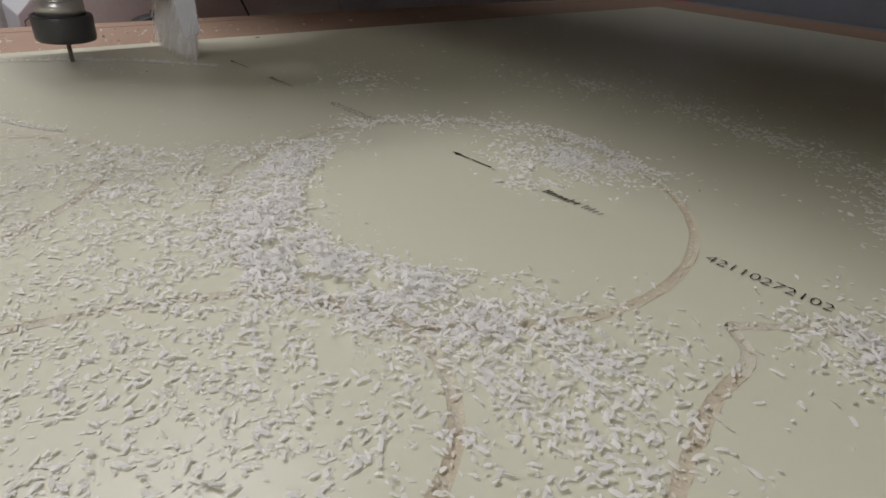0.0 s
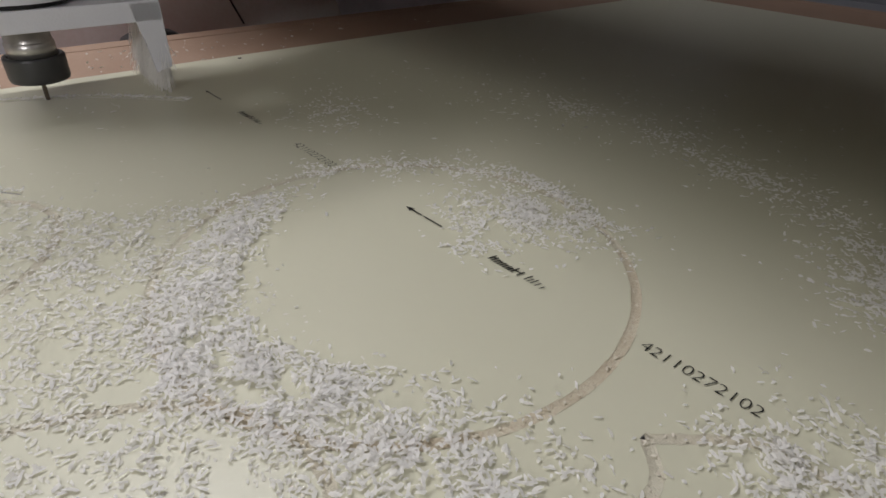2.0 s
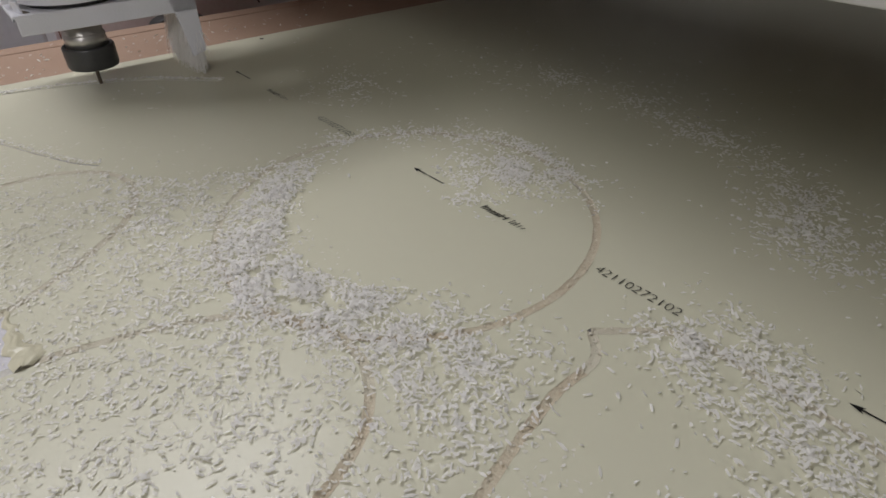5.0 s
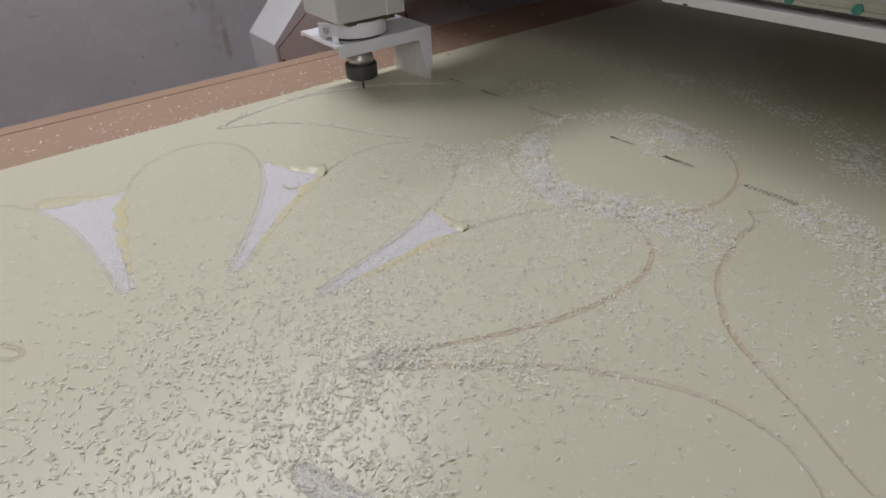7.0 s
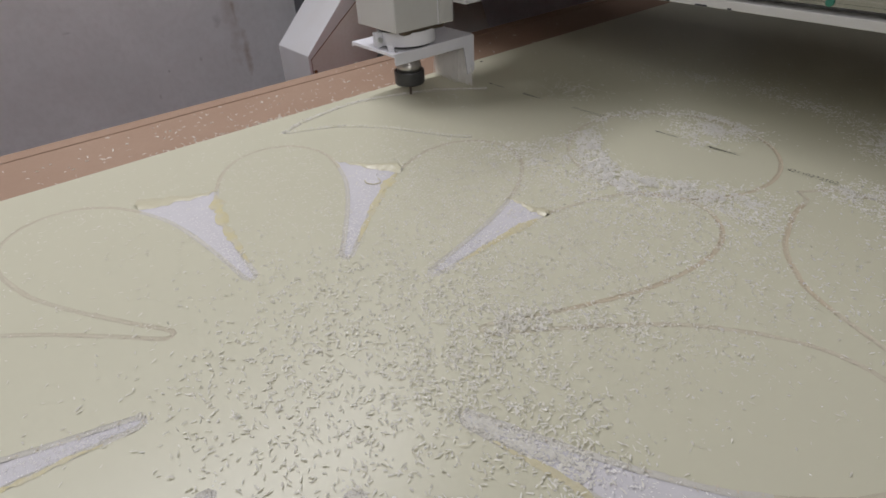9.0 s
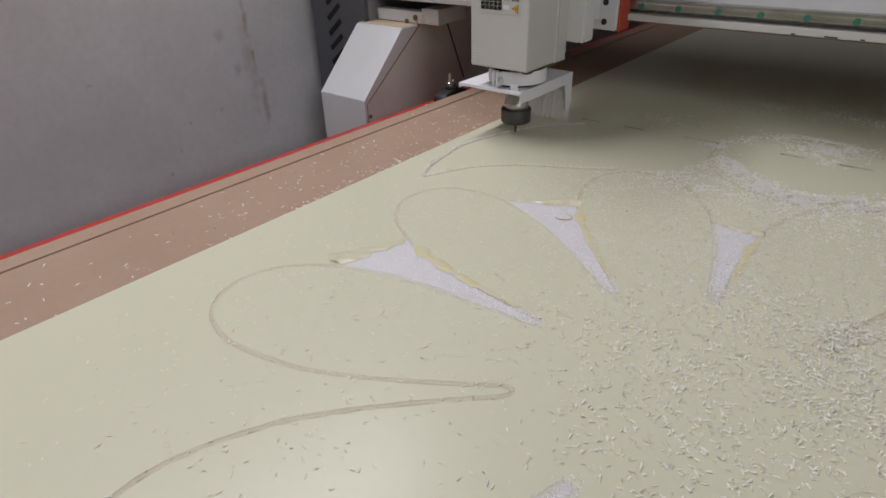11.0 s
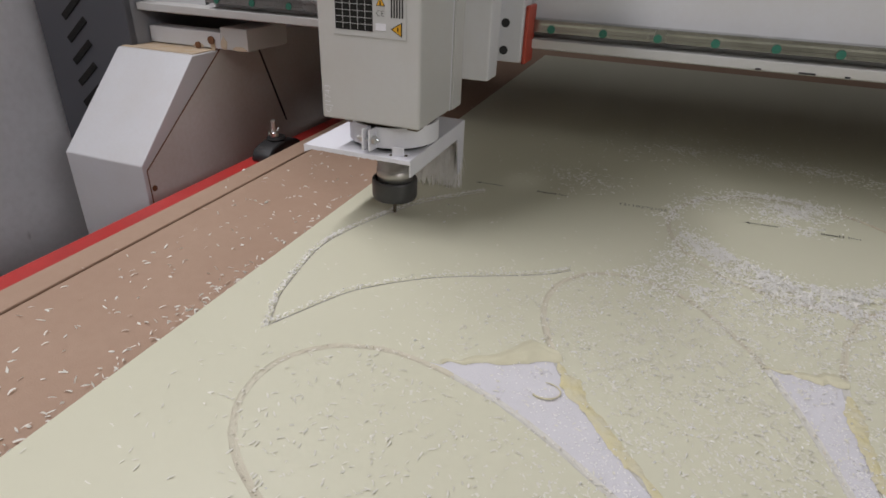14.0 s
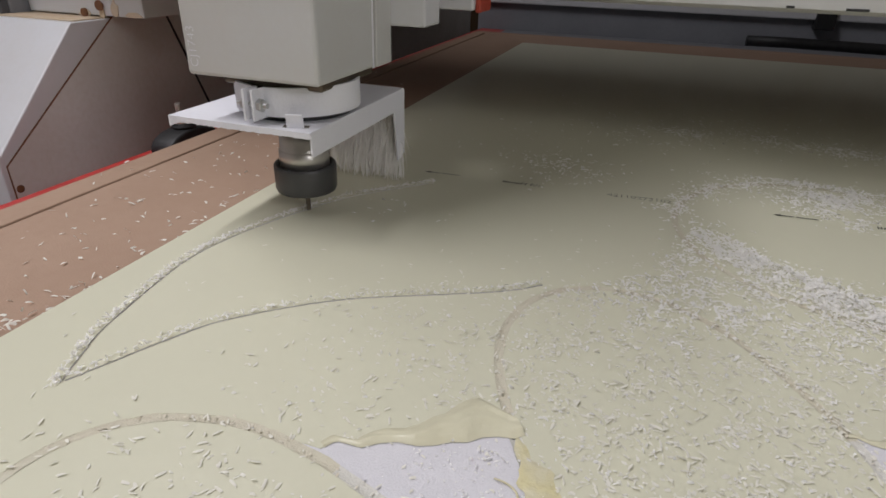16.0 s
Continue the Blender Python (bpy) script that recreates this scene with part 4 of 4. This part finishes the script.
def clump(x, y, scale, seed):
    """Uneven thinning, between 0 and 1."""
    return np.array([0.5 + 0.5 * noise.noise((a * scale, b * scale, seed)) + 0.3 * noise.noise((a * scale * 2.7, b * scale * 2.7, seed + 9)) for a, b in zip(x, y)])


# the blown-clean patch between the leaf and the circle: its lower edge, as x and y
SWEPT_X, SWEPT_Y = (-0.45, -0.30, -0.200, -0.163, -0.105, -0.088, -0.070), (-0.30, -0.235, -0.212, -0.200, -0.160, -0.120, -0.070)


def off_board(x, y):
    along, across = x * c + y * s, y * c - x * s
    along = (along + 0.322 * 2) % 0.322
    print_area = (np.abs(across + 0.001) < 0.0075) & (((along > 0.176) & (along < 0.241)) | ((along > 0.078) & (along < 0.124) & (x > 0)) | (along < 0.037))
    dice = (np.abs(np.sin(x * 91731.7 + y * 53123.3)) * 1000) % 1
    swept = (x < -0.07) & (x > -0.30) & (y > np.interp(x, SWEPT_X, SWEPT_Y)) & (y < -0.03) & (dice > 0.06)
    inside = np.hypot(x - 0.050, y + 0.041)
    disc = (inside < 0.088) & (y < -0.015) & (dice > 0.09)
    return (x < EDGE_X + 0.002) | (y > FAR_Y - 0.002) | print_area | swept | disc | (clump(x, y, 55.0, 2.0) < 0.38 * dice + 0.22)


def off_petals(x, y):
    """The same, and hardly any on the bare wedges."""
    r, ang = np.hypot(x - HUB[0], y - HUB[1]), np.degrees(np.arctan2(y - HUB[1], x - HUB[0]))
    bare = np.zeros(len(x), bool)
    for a, edge in TORN:
        bare |= (np.abs((ang - a + 180) % 360 - 180) < wedge_half(r) + 0.8) & (r < edge + 0.01) & (r > 0.16)
    return off_board(x, y) | (bare & (np.sin(x * 7919.1 + y * 5077.3) < 0.9))


HEAPS = [  # x, y, spread, spread, turn, count, heap height
    (0.011, -0.132, 0.030, 0.014, -40, 900, 0.007), (-0.030, -0.100, 0.022, 0.012, -50, 600, 0.005), (-0.061, -0.090, 0.016, 0.018, 0, 420, 0.004),
    (-0.085, -0.050, 0.010, 0.020, 10, 160, 0.003), (0.045, -0.155, 0.030, 0.014, 0, 700, 0.007), (0.082, -0.150, 0.026, 0.014, 15, 700, 0.007),
    (0.117, -0.131, 0.026, 0.014, 25, 620, 0.006), (0.155, -0.118, 0.026, 0.018, 20, 560, 0.005), (0.192, -0.105, 0.022, 0.024, 10, 420, 0.003),
    (0.215, -0.130, 0.020, 0.030, 10, 260, 0.002), (0.045, 0.050, 0.022, 0.018, 30, 520, 0.004), (0.066, 0.062, 0.022, 0.016, 30, 480, 0.005),
    (0.055, 0.092, 0.032, 0.006, -4, 260, 0.005), (0.064, 0.008, 0.014, 0.018, 20, 170, 0.001), (0.010, 0.095, 0.040, 0.006, 6, 110, 0.003),
    (0.020, 0.012, 0.008, 0.008, 0, 20, 0.0), (0.252, -0.006, 0.014, 0.012, 0, 340, 0.006), (0.277, 0.018, 0.020, 0.012, -20, 260, 0.004),
    (0.300, -0.014, 0.030, 0.016, 0, 520, 0.004), (0.352, -0.045, 0.030, 0.030, -30, 620, 0.003), (0.390, -0.090, 0.030, 0.040, -30, 560, 0.003),
    (0.220, 0.185, 0.026, 0.016, -40, 420, 0.004), (0.243, 0.145, 0.022, 0.022, -60, 420, 0.004), (0.285, 0.150, 0.030, 0.026, 0, 300, 0.003),
    (0.147, 0.235, 0.030, 0.016, -10, 240, 0.003), (0.100, 0.235, 0.022, 0.014, 0, 170, 0.003), (0.036, 0.256, 0.026, 0.014, 0, 140, 0.002),
    (-0.068, 0.249, 0.016, 0.012, 0, 130, 0.003), (-0.03, 0.29, 0.080, 0.030, 0, 120, 0.001), (-0.195, 0.055, 0.028, 0.024, 0, 260, 0.003),
    (-0.118, 0.205, 0.060, 0.030, 0, 140, 0.002), (-0.31, 0.12, 0.04, 0.05, 0, 40, 0.0), (0.0, 0.33, 0.22, 0.10, 0, 110, 0.0),
    (0.10, -0.195, 0.08, 0.022, 8, 420, 0.001), (0.03, -0.200, 0.06, 0.022, -8, 300, 0.001), (-0.077, -0.012, 0.008, 0.016, 10, 120, 0.002), (-0.058, 0.032, 0.010, 0.012, -30, 120, 0.002), (-0.025, 0.065, 0.020, 0.008, 30, 120, 0.002), (-0.06, -0.165, 0.04, 0.025, -30, 420, 0.002),
    (0.20, -0.24, 0.07, 0.045, 0, 520, 0.001), (-0.10, -0.19, 0.03, 0.02, -35, 260, 0.002), (-0.304, -0.125, 0.02, 0.02, 0, 24, 0.001),
    (0.155, -0.440, 0.024, 0.012, 58, 330, 0.003), (0.215, -0.375, 0.030, 0.014, 55, 160, 0.002), (0.278, -0.500, 0.040, 0.022, -20, 420, 0.002),
    (0.170, -0.535, 0.050, 0.040, 0, 420, 0.002), (0.01, -0.52, 0.06, 0.06, 0, 460, 0.001), (0.158, -0.482, 0.04, 0.03, 0, 360, 0.001),
    (0.088, -0.42, 0.03, 0.03, 0, 240, 0.001), (0.05, -0.33, 0.10, 0.07, 0, 900, 0.001), (0.20, -0.33, 0.10, 0.06, 0, 560, 0.001),
    (-0.10, -0.29, 0.07, 0.06, 0, 800, 0.001), (-0.27, -0.45, 0.06, 0.05, 0, 420, 0.0), (-0.20, -0.60, 0.12, 0.10, 0, 520, 0.0),
    (0.08, -0.58, 0.08, 0.07, 0, 760, 0.0), (0.10, -0.655, 0.06, 0.04, 0, 260, 0.0), (-0.08, -0.82, 0.12, 0.10, 0, 420, 0.0),
    (0.25, -0.60, 0.08, 0.10, 0, 460, 0.0), (0.33, -0.20, 0.05, 0.05, 0, 160, 0.0), (-0.25, -0.30, 0.08, 0.04, -20, 120, 0.0), (-0.30, -0.70, 0.06, 0.08, 0, 240, 0.0)]
FINE = [(x, y, sa * 1.1, sb * 1.1, t, int(n * 0.9), h * 0.5) for x, y, sa, sb, t, n, h in HEAPS if h > 0.0005]
chip_cloud("foam_crumbs", FINE, "fine white foam crumbs between the shavings on the board", 0.0006, (0.0012, 0.003), 6, off_board, k=3)
chip_cloud("foam_chips", [h for h in HEAPS if h[1] > -0.26], "loose white foam shavings heaped and scattered over the board", 0.0006, seed=3, reject=off_board, flat=0.55)
chip_cloud("foam_flakes", [h for h in HEAPS if h[1] <= -0.26 and (h[0] < -0.02 or h[2] > 0.095)], "flat cream flakes lying over the flower cut-out", 0.0006, (0.0026, 0.0054), 4, off_petals, 0.26, PALE_FLAKE, (0.0006, 0.0015))
chip_cloud("hub_chips", [(*h[:5], int(h[5] * 1.4), h[6]) for h in HEAPS if h[1] <= -0.26 and h[0] >= -0.02 and h[2] <= 0.095], "cream shavings scattered over the middle of the flower", 0.0006, (0.0028, 0.0058), 14, off_petals, 0.7, FLAKE, (0.0008, 0.0017))

# pale dust that whitens the petals below the circle
rg = np.random.default_rng(21)
px, py = rg.uniform(-0.30, 0.34, 46000), rg.uniform(-0.56, -0.10, 46000)
want = np.exp(-((px - 0.02) / 0.20) ** 2) * np.clip((py + 0.56) / 0.20, 0.15, 1.0)
ok = (clump(px, py, 30.0, 7.0) * want > 0.55 * rg.random(len(px))) & ~off_petals(px, py)
chip_mesh("petal_dust", px[ok], py[ok], np.zeros(int(ok.sum())), "thin layer of pale dust and flakes over the petals", 0.0003, (0.0009, 0.0030), rg, 0.18, PALE_FLAKE, (0.0008, 0.0020), 3)

# powder that has settled on the bare wedges, thickest at their narrow ends
powder = []
for a, edge in TORN:
    for r in np.arange(0.14, edge, 0.006):
        q = polar(r, a)
        wide = math.radians(wedge_half(r)) * r * 0.55
        powder.append((float(q[0]), float(q[1]), 0.006, wide, a, int(26 if r < 0.21 else 12), 0.0006))
chip_cloud("wedge_powder", powder, "fine white powder on the bare wedges", 0.0001, (0.0007, 0.0020), 23, None, 0.15, CHIP, (0.0007, 0.0014), 3)

slot = [(float(polar(r, a)[0]), float(polar(r, a)[1]), 0.005, math.radians(wedge_half(r)) * r * 0.5, a, 46, 0.0008) for a in (19, 339) for r in np.arange(0.14, 0.235, 0.005)]
chip_cloud("slot_flakes", slot, "cream flakes filling the narrow ends of two wedges", 0.0002, (0.0012, 0.0032), 29, None, 0.2, FLAKE, (0.0008, 0.0018), 3)

# crumbs in the cut lines
crumbs = []
for line, width in zip(LINES, WIDTHS):
    if width > 0.002:
        for q in line[::2]:
            crumbs.append((float(q[0]), float(q[1]), 0.0013, 0.0013, 0, 2, 0.0004))
chip_cloud("kerf_crumbs", crumbs, "tan crumbs lying in the cut lines", 0.0002, (0.0010, 0.0026), 17, None, 0.8, TAN, (0.0007, 0.0014), 3)

# shavings that stand along the outer side of the fresh cuts
burr = []
for line, count, side in ((LEAF_LOW, 6, 1), (LEAF_TOP, 13, 1)):
    d = np.gradient(line, axis=0)
    d /= np.linalg.norm(d, axis=1)[:, None]
    for q, t in zip(line, d):
        amount = count * (0.5 + 1.5 * abs(noise.noise((q[0] * 60, q[1] * 60, 1.0))))
        burr.append((float(q[0] - side * t[1] * 0.0030), float(q[1] + side * t[0] * 0.0030), 0.0016, 0.0016, 0, int(amount), 0.0026))
for q in CIRCLE[20:75:2]:
    burr.append((float(q[0]), float(q[1]), 0.0035, 0.0035, 0, 9, 0.003))
chip_cloud("cut_burrs", burr, "fine white shavings clinging along the fresh cuts", 0.0006, (0.0016, 0.0042), 8, None, 1.4, None, (0.0006, 0.0014), 4)


def off_border(x, y):
    return (x > EDGE_X - 0.003) | (x < -0.622) | (y > 1.15)


BORDER = [(-0.452, -0.42, 0.007, 0.12, 0, 130, 0.003), (-0.50, -0.35, 0.035, 0.18, 0, 100, 0.0), (-0.53, -0.25, 0.05, 0.25, 0, 110, 0.0),
          (-0.50, -0.65, 0.05, 0.20, 0, 60, 0.0), (-0.52, 0.1, 0.05, 0.2, 0, 30, 0.0)]
chip_cloud("spoilboard_chips", BORDER, "pale shavings scattered over the brown spoilboard", -0.0054, (0.0025, 0.0068), 9, off_border, 1.2, FLAKE, (0.0008, 0.0020))
